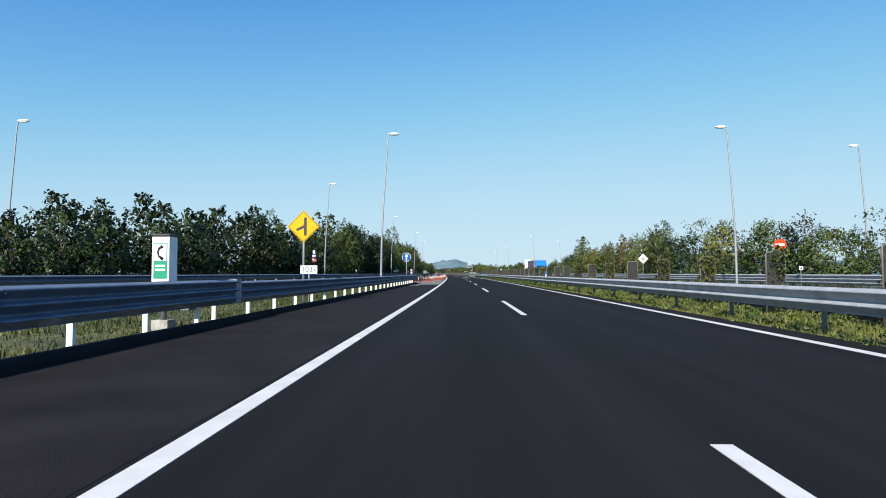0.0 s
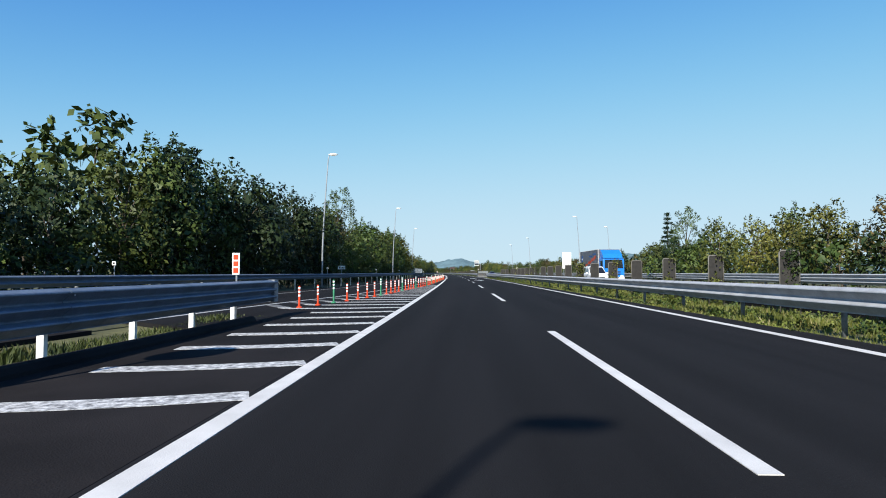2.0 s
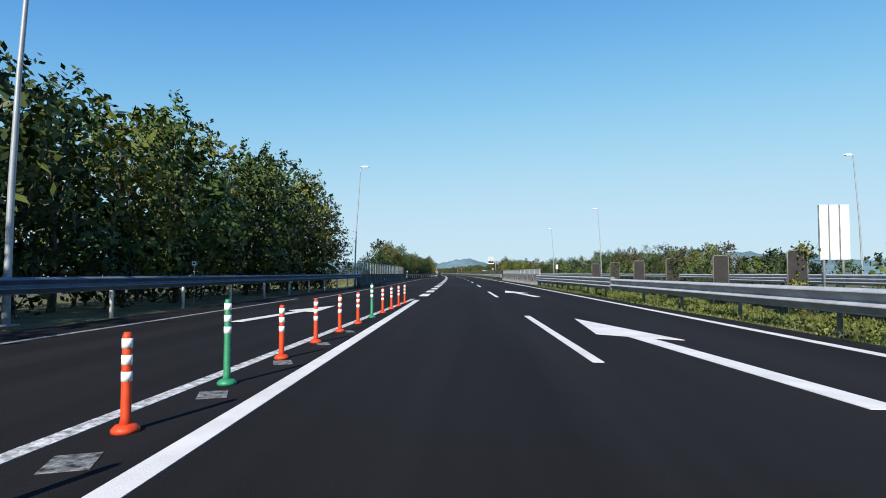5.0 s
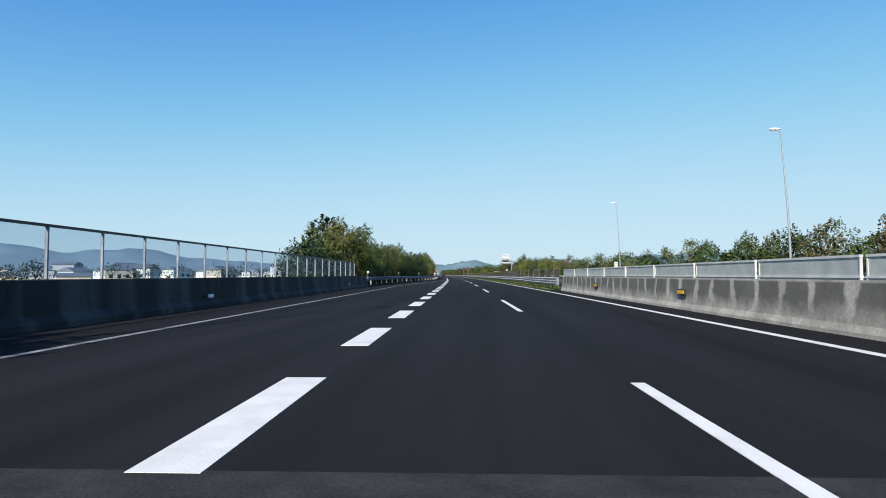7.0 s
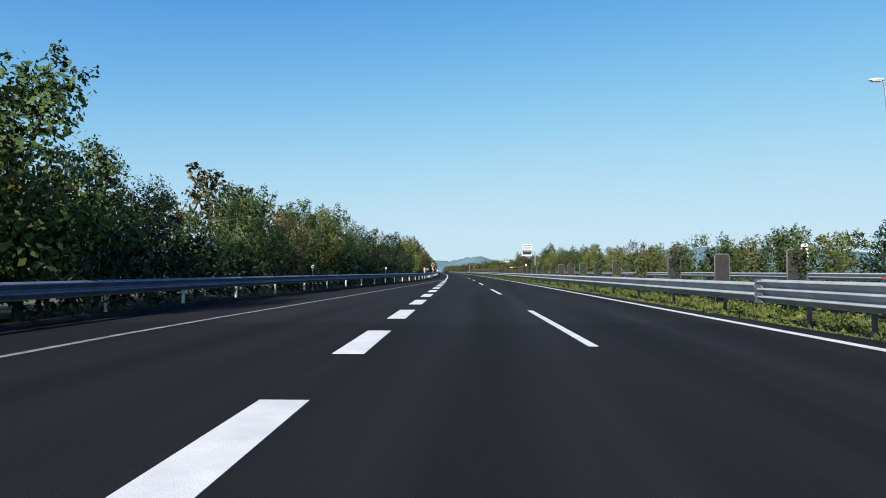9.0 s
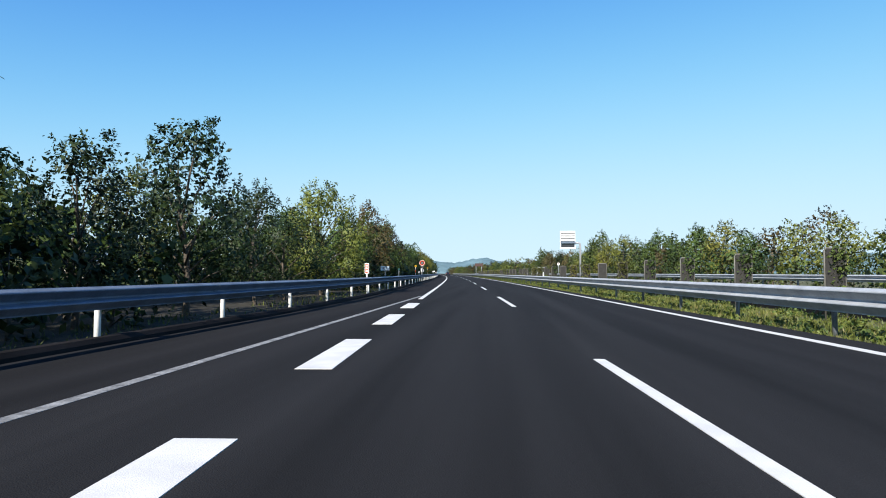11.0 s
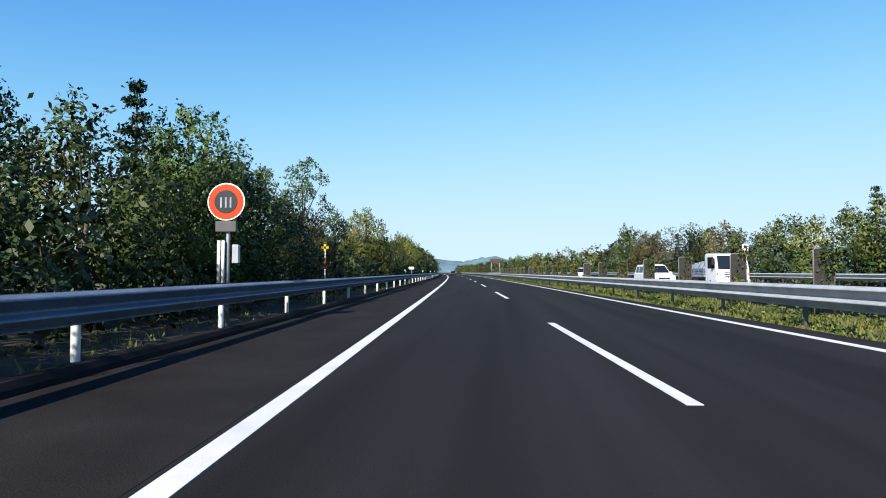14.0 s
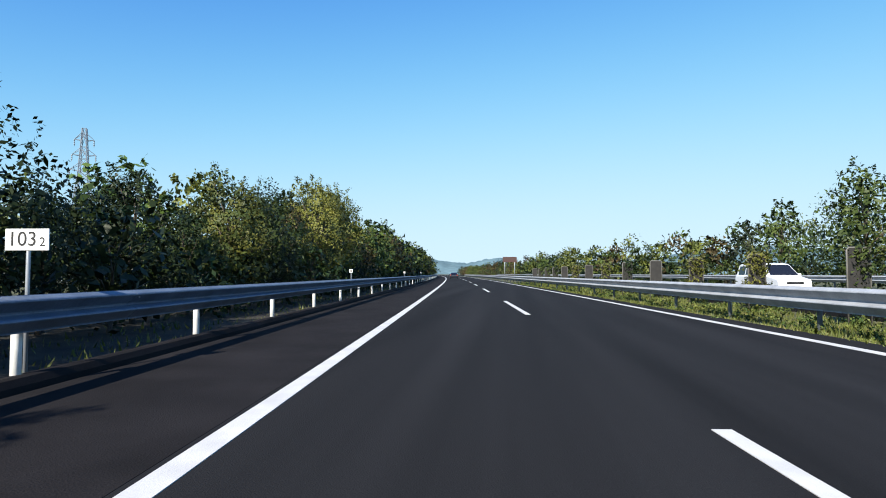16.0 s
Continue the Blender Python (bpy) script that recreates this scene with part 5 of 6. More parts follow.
def overhead_board():
    t = thing("overhead_sign", "white back of an overhead sign on a bent grey post", "road sign", m=at(17.7, 364.0, 0))
    part("post", Geo().tube([(2.0, 0.1, -0.3), (2.0, 0.1, 5.6), (1.93, 0.1, 5.85), (1.75, 0.1, 5.95), (1.1, 0.1, 5.95)], [0.17, 0.15, 0.15, 0.14, 0.13], 12), M_SIGN_GREY, t, smooth=True)
    for k in range(4):
        part("slat_panel", Geo().box((0, 0, 7.68 - 0.42 * k), (2.45, 0.08, 0.37), bevel=0.012), M_SLAT, t)
        part("seam", Geo().box((0, 0.0, 7.47 - 0.42 * k), (2.24, 0.10, 0.10)), M_INK, t)
    for x in (-1.16, 1.16):
        part("side_frame", Geo().box((x, 0.03, 6.4), (0.09, 0.12, 2.9), bevel=0.01), M_WHITE, t)
    part("arm_housing", Geo().box((0.0, -0.22, 6.0), (2.3, 0.5, 0.24), bevel=0.03), M_STEEL, t)
    part("display_back", Geo().box((0, -0.05, 5.55), (2.1, 0.12, 0.62), bevel=0.02), M_DARKGLASS, t)
    part("lower_panel", Geo().box((0, 0, 5.1), (2.45, 0.08, 0.26), bevel=0.012), M_WHITE, t)


overhead_board()


def red_board():
    t = thing("sign_board", "dull red sign board on two posts far along the road", "road sign", m=at(16.4, 559.0, 0))
    part("board", Geo().box((0, 0, 5.2), (4.0, 0.08, 1.5), bevel=0.02), mat("dull_red_board", (0.06, 0.032, 0.028), 0.8, vary=0.15), t)
    for x in (-1.4, 1.4):
        pole(t, 5.6, 0.12, x, 0.1)


red_board()


# ---- street lamps ----
def street_lamp(h=11.0):
    t = thing("street_lamp", "tall tapered steel street lamp with a flat head", "street lamp", "street lamps")
    part("pole", Geo().tube([(0, 0, -0.3), (0, 0, 0.5), (0.03, 0, 3), (0.12, 0, 5.5), (0.28, 0, 8), (0.44, 0, h - 0.5), (0.50, 0, h - 0.12), (0.60, 0, h)], [0.085, 0.08, 0.07, 0.058, 0.048, 0.042, 0.038, 0.033], 12), M_POLE, t, smooth=True)
    part("base_plate", Geo().box((0, 0, 0.02), (0.36, 0.36, 0.05), bevel=0.01), M_STEEL_OLD, t)
    head = Geo()
    n, rings = 14, 6
    for i in range(rings + 1):
        a = math.pi * i / rings
        for k in range(n):
            b = 2 * math.pi * k / n
            zz = math.cos(a) * (0.10 if math.cos(a) > 0 else 0.07)
            head.v.append((0.86 + 0.42 * math.sin(a) * math.cos(b), 0.17 * math.sin(a) * math.sin(b), h + 0.02 + zz))
    head.f = [(i * n + k, i * n + (k + 1) % n, (i + 1) * n + (k + 1) % n, (i + 1) * n + k) for i in range(rings) for k in range(n)]
    hd = part("head", head, M_WHITE, t, "white lamp head", smooth=True)
    part("glass", Geo().box((0.88, 0, h - 0.055), (0.46, 0.2, 0.03), bevel=0.01), M_REFLECT, hd)
    return t


lamp = street_lamp()
LAMPS = [(-5.42, 36.4, 0), (-29.0, 32.2, 0), (-14.6, 59.0, 0), (-11.3, 96.2, 0), (-9.75, 136.7, 0), (-9.5, 177.5, 0), (18.6, 35.0, 180), (31.5, 41.0, 180), (21.8, 150.0, 180), (33.5, 173.0, 180), (22.2, 213.0, 180), (22.2, 253.0, 180)]
lamp.matrix_basis = at(LAMPS[0][0], LAMPS[0][1], 0, LAMPS[0][2])
for u, s, turn in LAMPS[1:]:
    copy_thing(lamp, at(u, s, 0, turn))


# ---- power line beyond the woods ----
def power_pylon(u, s, h=33.5):
    t = thing("power_pylon", "grey steel lattice power pylon rising behind the roadside trees", "power pylon", m=at(u, s, height(u, s), 18))
    half = lambda z: 3.2 + (0.85 - 3.2) * z / (h * 0.72) if z < h * 0.72 else 0.85 - 0.45 * (z - h * 0.72) / (h * 0.28)
    corners = ((-1, -1), (1, -1), (1, 1), (-1, 1))
    levels = [0, 5.5, 10.5, 15, 19, 22.5, h * 0.72, h * 0.80, h * 0.88, h]
    for a, b in corners:
        part("leg", Geo().tube([(a * half(z), b * half(z), z) for z in levels], 0.10, 4), M_POLE, t)
    for lo, hi in zip(levels, levels[1:]):
        for (a, b), (c, d) in zip(corners, corners[1:] + corners[:1]):
            g = Geo()
            g.tube([(a * half(lo), b * half(lo), lo), (c * half(hi), d * half(hi), hi)], 0.055, 4)
            g.tube([(c * half(lo), d * half(lo), lo), (a * half(hi), b * half(hi), hi)], 0.055, 4)
            g.tube([(a * half(hi), b * half(hi), hi), (c * half(hi), d * half(hi), hi)], 0.055, 4)
            part("brace", g, M_POLE, t)
    for z, reach in ((h * 0.72, 2.7), (h * 0.82, 2.3), (h * 0.92, 1.9)):
        for side in (-1, 1):
            tip = (side * reach, 0, z + 0.2)
            g = Geo()
            for b in (-1, 1):
                g.tube([(side * half(z), b * half(z), z), tip], 0.06, 4)
                g.tube([(side * half(z), b * half(z), z + 1.5), tip], 0.06, 4)
            arm = part("crossarm", g, M_POLE, t)
            part("insulator", Geo().tube([(tip[0], 0, z + 0.2 - 0.22 * i) for i in range(8)], [0.05, 0.15, 0.06, 0.15, 0.06, 0.15, 0.06, 0.05], 8), M_STEEL_OLD, arm)


power_pylon(-81.0, 520.0)


# ---- anti-glare panels on the median ----
M_MESH_FRAME = mat("dull_panel_frame", (0.14, 0.133, 0.118), 0.6, 0.2, vary=0.2, scale=4, fine=40, bump=0.1)
M_MESH = mat("grey_brown_mesh_panel", (0.023, 0.0215, 0.020), 0.85, 0.0, vary=0.25, scale=5, fine=90, bump=0.4)


def glare_panel(seed, vine):
    t = thing("glare_panel", "grey mesh anti-glare panel on the median" if not vine else "anti-glare panel overgrown with green creeper", "anti-glare panel", "anti-glare panels")
    g = Geo().tube([(-0.275, 0, 0), (-0.275, 0, 1.82), (-0.23, 0, 1.88), (0.23, 0, 1.88), (0.275, 0, 1.82), (0.275, 0, 0)], 0.022, 8)
    part("frame", g, M_MESH_FRAME, t, smooth=True)
    part("mesh_sheet", Geo().box((0, 0, 1.22), (0.52, 0.018, 1.28)), M_MESH, t)
    if vine:
        rng = random.Random(seed)
        cents = []
        for _ in range((0, 13, 30, 17)[vine]):
            up = rng.random() ** (1.6, 1.6, 0.7, 0.9)[vine]
            x = rng.uniform(0.02, 0.32) if vine == 3 else rng.uniform(-0.30, 0.30)
            cents.append(Vector((x - 0.12 * up * (vine == 3), rng.uniform(-0.09, 0.09), 0.2 + up * 1.75)))
        v, nr = leaf_cloud(cents, 40, 0.11, 0.045)
        under(new("creeper", cloud_mesh("creeper", v, M_LEAF_G if vine == 3 else M_LEAF_Y, nr)), t, "green creeper leaves")
    return t


panels = [glare_panel(1, 0), glare_panel(2, 1), glare_panel(3, 2), glare_panel(4, 3)]
placed = [False] * 4
rng_panel = random.Random(17)
for k in range(0, 98):
    s = 8.78 + 4.717 * k
    if 166 < s < 226:
        continue
    i = rng_panel.choices((0, 1, 2, 3), (0.45, 0.2, 0.2, 0.15) if s < 170 else (0.24, 0.2, 0.26, 0.3))[0]
    m = at(9.5, s, -0.1, rng_panel.uniform(-4, 4))
    if placed[i]:
        copy_thing(panels[i], m)
    else:
        panels[i].matrix_basis, placed[i] = m, True


# ---- vehicles ----
M_TYRE = mat("black_tyre_rubber", (0.015, 0.015, 0.016), 0.8, vary=0.2, scale=10, fine=60, bump=0.2)
M_GLASS_CAR = mat("dark_car_glass", (0.012, 0.014, 0.017), 0.08, vary=0.05, bump=0.0)
M_TRUCK_BLUE = mat("blue_truck_paint", (0.015, 0.18, 0.62), 0.3, vary=0.06, scale=3, bump=0.0)
M_CURTAIN = mat("grey_lorry_body", (0.10, 0.105, 0.125), 0.55, vary=0.15, scale=1.5, fine=30, bump=0.1)
M_CAR_WHITE = mat("white_car_paint", (0.78, 0.79, 0.80), 0.25, vary=0.03, scale=3, bump=0.0)
M_CAR_DARK = mat("dark_car_paint", (0.02, 0.022, 0.03), 0.25, vary=0.05, scale=3, bump=0.0)


def wheel(parent, x, y, r, w=0.24):
    g = Geo()
    g.tube([(x - w / 2, y, r), (x - w / 2 + 0.03, y, r), (x + w / 2 - 0.03, y, r), (x + w / 2, y, r)], [r * 0.9, r, r, r * 0.9], 20)
    t = part("wheel", g, M_TYRE, parent, smooth=False)
    side = x + (w / 2 + 0.006) * (1 if x > 0 else -1)
    part("rim", Geo().tube([(side - 0.02, y, r), (side + 0.0, y, r)], r * 0.58, 16), M_STEEL_OLD, t)


def body_side(outline, half, bevel, name, material, parent, label=""):
    """A body from its side outline (y, z), as wide as twice half, with rounded edges."""
    bm = bmesh.new()
    a = [bm.verts.new((-half, y, z)) for y, z in outline]
    f = bm.faces.new(a)
    ext = bmesh.ops.extrude_face_region(bm, geom=[f])
    for v in [e for e in ext["geom"] if isinstance(e, bmesh.types.BMVert)]:
        v.co.x = half
    bmesh.ops.recalc_face_normals(bm, faces=bm.faces[:])
    bmesh.ops.bevel(bm, geom=bm.edges[:], offset=bevel, segments=2, affect="EDGES", profile=0.6)
    me = bpy.data.meshes.new(name)
    bm.to_mesh(me)
    bm.free()
    me.materials.append(material)
    return under(new(name, me), parent, label)


def lorry(u, s):
    """A box lorry; its front looks along -y."""
    t = thing("lorry", "blue lorry with a grey box body and red swoosh", "lorry", m=at(u, s, 0.02))
    cab = body_side([(0, 0.5), (0, 1.5), (0.12, 2.72), (1.9, 2.8), (1.9, 0.5)], 1.2, 0.07, "cab", M_TRUCK_BLUE, t, "blue cab")
    part("windscreen", Geo().add([(-1.05, -0.012, 1.62), (1.05, -0.012, 1.62), (0.98, 0.09, 2.6), (-0.98, 0.09, 2.6), (-1.05, 0.05, 1.62), (1.05, 0.05, 1.62), (0.98, 0.15, 2.6), (-0.98, 0.15, 2.6)],
                                 [(0, 1, 2, 3), (4, 7, 6, 5), (0, 4, 5, 1), (2, 6, 7, 3), (1, 5, 6, 2), (3, 7, 4, 0)]), M_GLASS_CAR, cab)
    part("side_window", Geo().box((-1.205, 0.75, 2.15), (0.02, 0.9, 0.7), bevel=0.008), M_GLASS_CAR, cab)
    body_side([(0.25, 2.8), (0.7, 3.3), (1.5, 3.75), (1.9, 3.8), (1.9, 2.8)], 1.1, 0.05, "air_deflector", M_TRUCK_BLUE, cab)
    for z in (0.95, 1.2):
        part("grille", Geo().box((0, -0.012, z), (1.5, 0.03, 0.12), bevel=0.005), M_INK, cab)
    for x in (-0.9, 0.9):
        part("headlight", Geo().box((x, -0.015, 0.72), (0.36, 0.04, 0.18), bevel=0.01), M_REFLECT, cab)
    part("bumper", Geo().box((0, 0.02, 0.52), (2.4, 0.14, 0.22), bevel=0.03), M_SIGN_W, cab)
    box = part("box_body", Geo().box((0, 7.0, 2.45), (2.48, 9.9, 2.8), bevel=0.03), M_CURTAIN, t, "grey box body")
    for z in (1.04, 3.86):
        part("edge_trim", Geo().box((-1.245, 7.0, z), (0.03, 9.9, 0.07)), M_SIGN_W, box)
    for y in (2.09, 11.91):
        part("edge_trim", Geo().box((-1.247, y, 2.45), (0.03, 0.07, 2.78)), M_SIGN_W, box)
    zig = [(2.05 + (y - 2.05) * 0.9, z) for y, z in [(9.6, 2.0), (9.0, 2.25), (8.3, 2.2), (7.4, 2.55), (6.6, 2.5), (5.6, 2.85), (4.6, 2.95), (3.6, 3.25), (3.3, 2.9), (4.4, 2.6), (5.5, 2.5), (6.6, 2.2), (7.6, 2.2), (8.6, 1.95), (9.3, 1.9)]]
    n = len(zig)
    part("swoosh", Geo().add([(-1.246, y, z) for y, z in zig] + [(-1.236, y, z) for y, z in zig], [tuple(range(n)), tuple(range(n, 2 * n))[::-1]]), M_SIGN_R, box, "red painted swoosh")
    roundel = part("roundel", Geo().tube([(-1.25, 10.5, 2.9), (-1.235, 10.5, 2.9)], 0.42, 20), M_SIGN_B, box, "dark blue disc with pale marks")
    for y in (10.36, 10.64):
        part("mark", Geo().tube([(-1.257, y, 2.85), (-1.248, y, 2.85)], 0.12, 12), M_SIGN_W, roundel)
    for y, ln in ((4.0, 1.5), (5.9, 1.7)):
        part("writing_bar", Geo().box((-1.246, y, 3.35 - 0.12 * (y - 4)), (0.012, ln, 0.16)), M_SIGN_B, box, "dark blue bar of writing")
    part("chassis", Geo().box((0, 6.3, 0.78), (1.0, 11.0, 0.3)), M_INK, t)
    part("side_guard", Geo().box((-1.15, 5.4, 0.66), (0.06, 4.4, 0.4), bevel=0.01), M_SIGN_GREY, t)
    for y in (1.1, 8.6, 9.9):
        for x in (-1.05, 1.05):
            wheel(t, x, y, 0.5, 0.32)


lorry(17.8, 114.5)


def slab(corners, thick, push):
    """A thin pane from four corners, its back pushed along a vector."""
    c = [Vector(p) for p in corners]
    d = Vector(push).normalized() * thick
    return Geo().add(c + [p + d for p in c], [(0, 1, 2, 3), (4, 7, 6, 5), (0, 4, 5, 1), (1, 5, 6, 2), (2, 6, 7, 3), (3, 7, 4, 0)])


def shell(rings, name, material, parent, label="", bevel=0.03):
    """A body lofted from (y, z, half width) rows: first the top line, then back along the sill."""
    bm = bmesh.new()
    left = [bm.verts.new((-w, y, z)) for y, z, w in rings]
    right = [bm.verts.new((w, y, z)) for y, z, w in rings]
    n = len(rings)
    for k in range(n):
        j = (k + 1) % n
        bm.faces.new((left[k], left[j], right[j], right[k]))
    bm.faces.new(left[::-1])
    bm.faces.new(right)
    bmesh.ops.recalc_face_normals(bm, faces=bm.faces[:])
    bmesh.ops.bevel(bm, geom=bm.edges[:], offset=bevel, segments=2, affect="EDGES", profile=0.6)
    me = bpy.data.meshes.new(name)
    bm.to_mesh(me)
    bm.free()
    me.materials.append(material)
    return under(new(name, me), parent, label)


def car(u, s, kind, paint_m, label, turn=0.0, name="car"):
    """A car or van; its front looks along -y."""
    t = thing(name, label, name.replace("_", " "), m=at(u, s, 0.02 if u > 8 else 0.0, turn))
    if kind == "van":
        half, belt, roof, ln = 0.85, 1.02, 1.72, 4.6
        lower = [(0.0, 0.42), (0.0, 0.72), (0.12, 0.86), (0.95, 1.02), (4.5, 1.04), (4.6, 0.9), (4.6, 0.42), (4.4, 0.28), (0.15, 0.26)]
        cab = [(0.86, belt - 0.04, 0.80), (1.75, roof - 0.06, 0.66), (2.2, roof, 0.66), (4.2, roof - 0.03, 0.66), (4.42, roof - 0.12, 0.66), (4.55, belt - 0.04, 0.80)]
        doors = ((1.62, 2.5), (2.58, 3.5), (3.58, 4.3))
    else:
        half, belt, roof, ln = 0.86, 0.92, 1.44, 4.5
        lower = [(0.0, 0.40), (0.0, 0.66), (0.15, 0.76), (1.15, 0.92), (3.8, 0.95), (4.45, 0.9), (4.5, 0.6), (4.4, 0.28), (0.15, 0.25)]
        cab = [(1.05, belt - 0.04, 0.80), (1.85, roof - 0.05, 0.62), (2.3, roof, 0.62), (3.1, roof - 0.02, 0.62), (3.95, belt - 0.02, 0.78)]
        doors = ((1.72, 2.45), (2.53, 3.2))
    b = body_side(lower, half, 0.06, "body", paint_m, t)
    g = shell(cab, "cabin", paint_m, t)
    (y0, z0, w0), (y1, z1, w1) = cab[0], cab[1]
    out = Vector((0, -(z1 - z0), y1 - y0)).normalized() * 0.012
    low, top = Vector((0, y0, z0)).lerp(Vector((0, y1, z1)), 0.12) + out, Vector((0, y0, z0)).lerp(Vector((0, y1, z1)), 0.93) + out
    part("windscreen", slab([(-w0 * 0.92, low.y, low.z), (w0 * 0.92, low.y, low.z), (w1 * 0.93, top.y, top.z), (-w1 * 0.93, top.y, top.z)], 0.03, -out), M_GLASS_CAR, g)
    side_w = lambda z: w0 + (w1 - w0) * (z - z0) / (z1 - z0)
    for j, (a, c) in enumerate(doors):
        za, zb = belt + 0.05, roof - 0.16
        lean = 0.38 if j == 0 else 0.0
        for sx in (-1, 1):
            wa, wb = side_w(za) + 0.008, side_w(zb) + 0.008
            part("side_window", slab([(sx * wa, a - lean, za), (sx * wa, c, za), (sx * wb, c - 0.03, zb), (sx * wb, a + 0.03, zb)], 0.02, (-sx, 0, 0)), M_GLASS_CAR, g)
    y9, z9, w9 = cab[-1]
    y8, z8, w8 = cab[-2]
    part("rear_window", slab([(-w9 * 0.88, y9 - 0.01, z9 + 0.12), (w9 * 0.88, y9 - 0.01, z9 + 0.12), (w8 * 0.9, y8 + 0.03, z8 - 0.05), (-w8 * 0.9, y8 + 0.03, z8 - 0.05)], 0.03, (0, -1, 0)), M_GLASS_CAR, g)
    for x in (-half + 0.2, half - 0.2):
        part("headlight", Geo().box((x, 0.03, 0.72), (0.32, 0.1, 0.14), bevel=0.02), M_REFLECT, b)
        part("tail_light", Geo().box((x * 1.12, ln - 0.01, 0.85), (0.16, 0.06, 0.2), bevel=0.01), M_SIGN_R, b)
    part("grille", Geo().box((0, -0.008, 0.66), (half * 1.0, 0.03, 0.12), bevel=0.008), M_INK, b)
    part("bumper", Geo().box((0, 0.0, 0.42), (half * 1.9, 0.14, 0.22), bevel=0.04), paint_m, b)
    part("air_intake", Geo().box((0, -0.068, 0.40), (half * 1.1, 0.02, 0.10)), M_INK, b)
    part("plate", Geo().box((0, -0.075, 0.52), (0.33, 0.012, 0.16), bevel=0.004), M_SIGN_W, b)
    for x in (-half - 0.09, half + 0.09):
        part("mirror", Geo().box((x, cab[0][0] + 0.42, belt + 0.06), (0.2, 0.1, 0.14), bevel=0.03), paint_m, b)
    for y in (0.85, ln - 0.85):
        for x in (-half + 0.09, half - 0.09):
            wheel(t, x, y, 0.31, 0.2)
    return t


def small_truck(u, s, label):
    """A forward-cab lorry with stake sides and a sheeted load; its front looks along -y."""
    t = thing("small_truck", label, "small truck", m=at(u, s, 0.02) @ Matrix.Scale(1.08, 4))
    cab = body_side([(0.04, 0.42), (0.0, 0.62), (0.02, 1.16), (0.30, 2.02), (0.42, 2.12), (1.5, 2.16), (1.55, 2.05), (1.55, 0.42)], 0.95, 0.07, "cab", M_CAR_WHITE, t, "white cab")
    part("windscreen", slab([(-0.84, -0.005, 1.22), (0.84, -0.005, 1.22), (0.80, 0.255, 2.0), (-0.80, 0.255, 2.0)], 0.05, (0, 1, -0.3)), M_GLASS_CAR, cab)
    for x in (-0.45, 0.35):
        part("wiper", Geo().tube([(x, -0.02, 1.24), (x + 0.36, 0.03, 1.40)], 0.012, 5), M_INK, cab)
    for sx in (-1, 1):
        part("side_window", slab([(sx * 0.957, 0.18, 1.25), (sx * 0.957, 1.18, 1.25), (sx * 0.957, 1.18, 1.92), (sx * 0.957, 0.40, 1.92)], 0.03, (-sx, 0, 0)), M_GLASS_CAR, cab)
        part("door_seam", Geo().box((sx * 0.952, 1.27, 1.2), (0.012, 0.025, 1.35)), M_INK, cab)
        part("mirror", Geo().box((sx * 1.12, 0.02, 1.62), (0.18, 0.07, 0.34), bevel=0.03), M_INK, cab)
        part("mirror_arm", Geo().tube([(sx * 0.93, 0.22, 1.85), (sx * 1.1, 0.03, 1.8)], 0.015, 6), M_INK, cab)
        part("headlight", Geo().box((sx * 0.74, -0.005, 0.74), (0.34, 0.05, 0.17), bevel=0.02), M_REFLECT, cab)
        part("indicator", Geo().box((sx * 0.90, -0.002, 0.92), (0.09, 0.05, 0.1), bevel=0.015), M_ORANGE, cab)
    for z in (0.80, 0.90, 1.0):
        part("grille", Geo().box((0, -0.006, z), (1.0, 0.03, 0.045), bevel=0.006), M_INK, cab)
    part("bumper", Geo().box((0, 0.0, 0.5), (1.9, 0.14, 0.24), bevel=0.04), M_CAR_WHITE, cab)
    part("plate", Geo().box((0, -0.075, 0.50), (0.33, 0.012, 0.16), bevel=0.004), M_SIGN_W, cab)
    part("chassis", Geo().box((0, 2.9, 0.58), (0.8, 4.4, 0.18)), M_INK, t)
    bed = part("bed", Geo().box((0, 3.5, 0.80), (1.92, 3.7, 0.12), bevel=0.015), M_SIGN_GREY, t)
    for sx in (-1, 1):
        for z in (0.98, 1.18):
            part("side_board", Geo().box((sx * 0.94, 3.5, z), (0.035, 3.68, 0.17), bevel=0.008), M_STEEL, bed)
        for k in range(6):
            part("stake", Geo().box((sx * 0.965, 1.8 + 0.68 * k, 1.12), (0.035, 0.07, 0.56), bevel=0.006), M_STEEL_OLD, bed)
    part("head_board", Geo().box((0, 1.70, 1.45), (1.8, 0.05, 1.2), bevel=0.012), M_STEEL, bed)
    part("load", body_mound(), M_SHEET, t, "silver sheeted load", smooth=True)
    for k in range(5):
        part("strap", Geo().tube([(-0.93, 2.0 + 0.7 * k, 1.24), (-0.70, 2.0 + 0.7 * k, 1.66 - 0.06 * k), (0.0, 2.0 + 0.7 * k, 1.86 - 0.075 * k), (0.70, 2.0 + 0.7 * k, 1.66 - 0.06 * k), (0.93, 2.0 + 0.7 * k, 1.24)], 0.014, 5), M_INK, t)
    for y in (0.85, 4.2):
        for x in (-0.82, 0.82):
            wheel(t, x, y, 0.36, 0.22)


M_SHEET = mat("silver_load_sheet", (0.34, 0.36, 0.39), 0.5, 0.1, vary=0.3, scale=3, fine=14, bump=0.4)


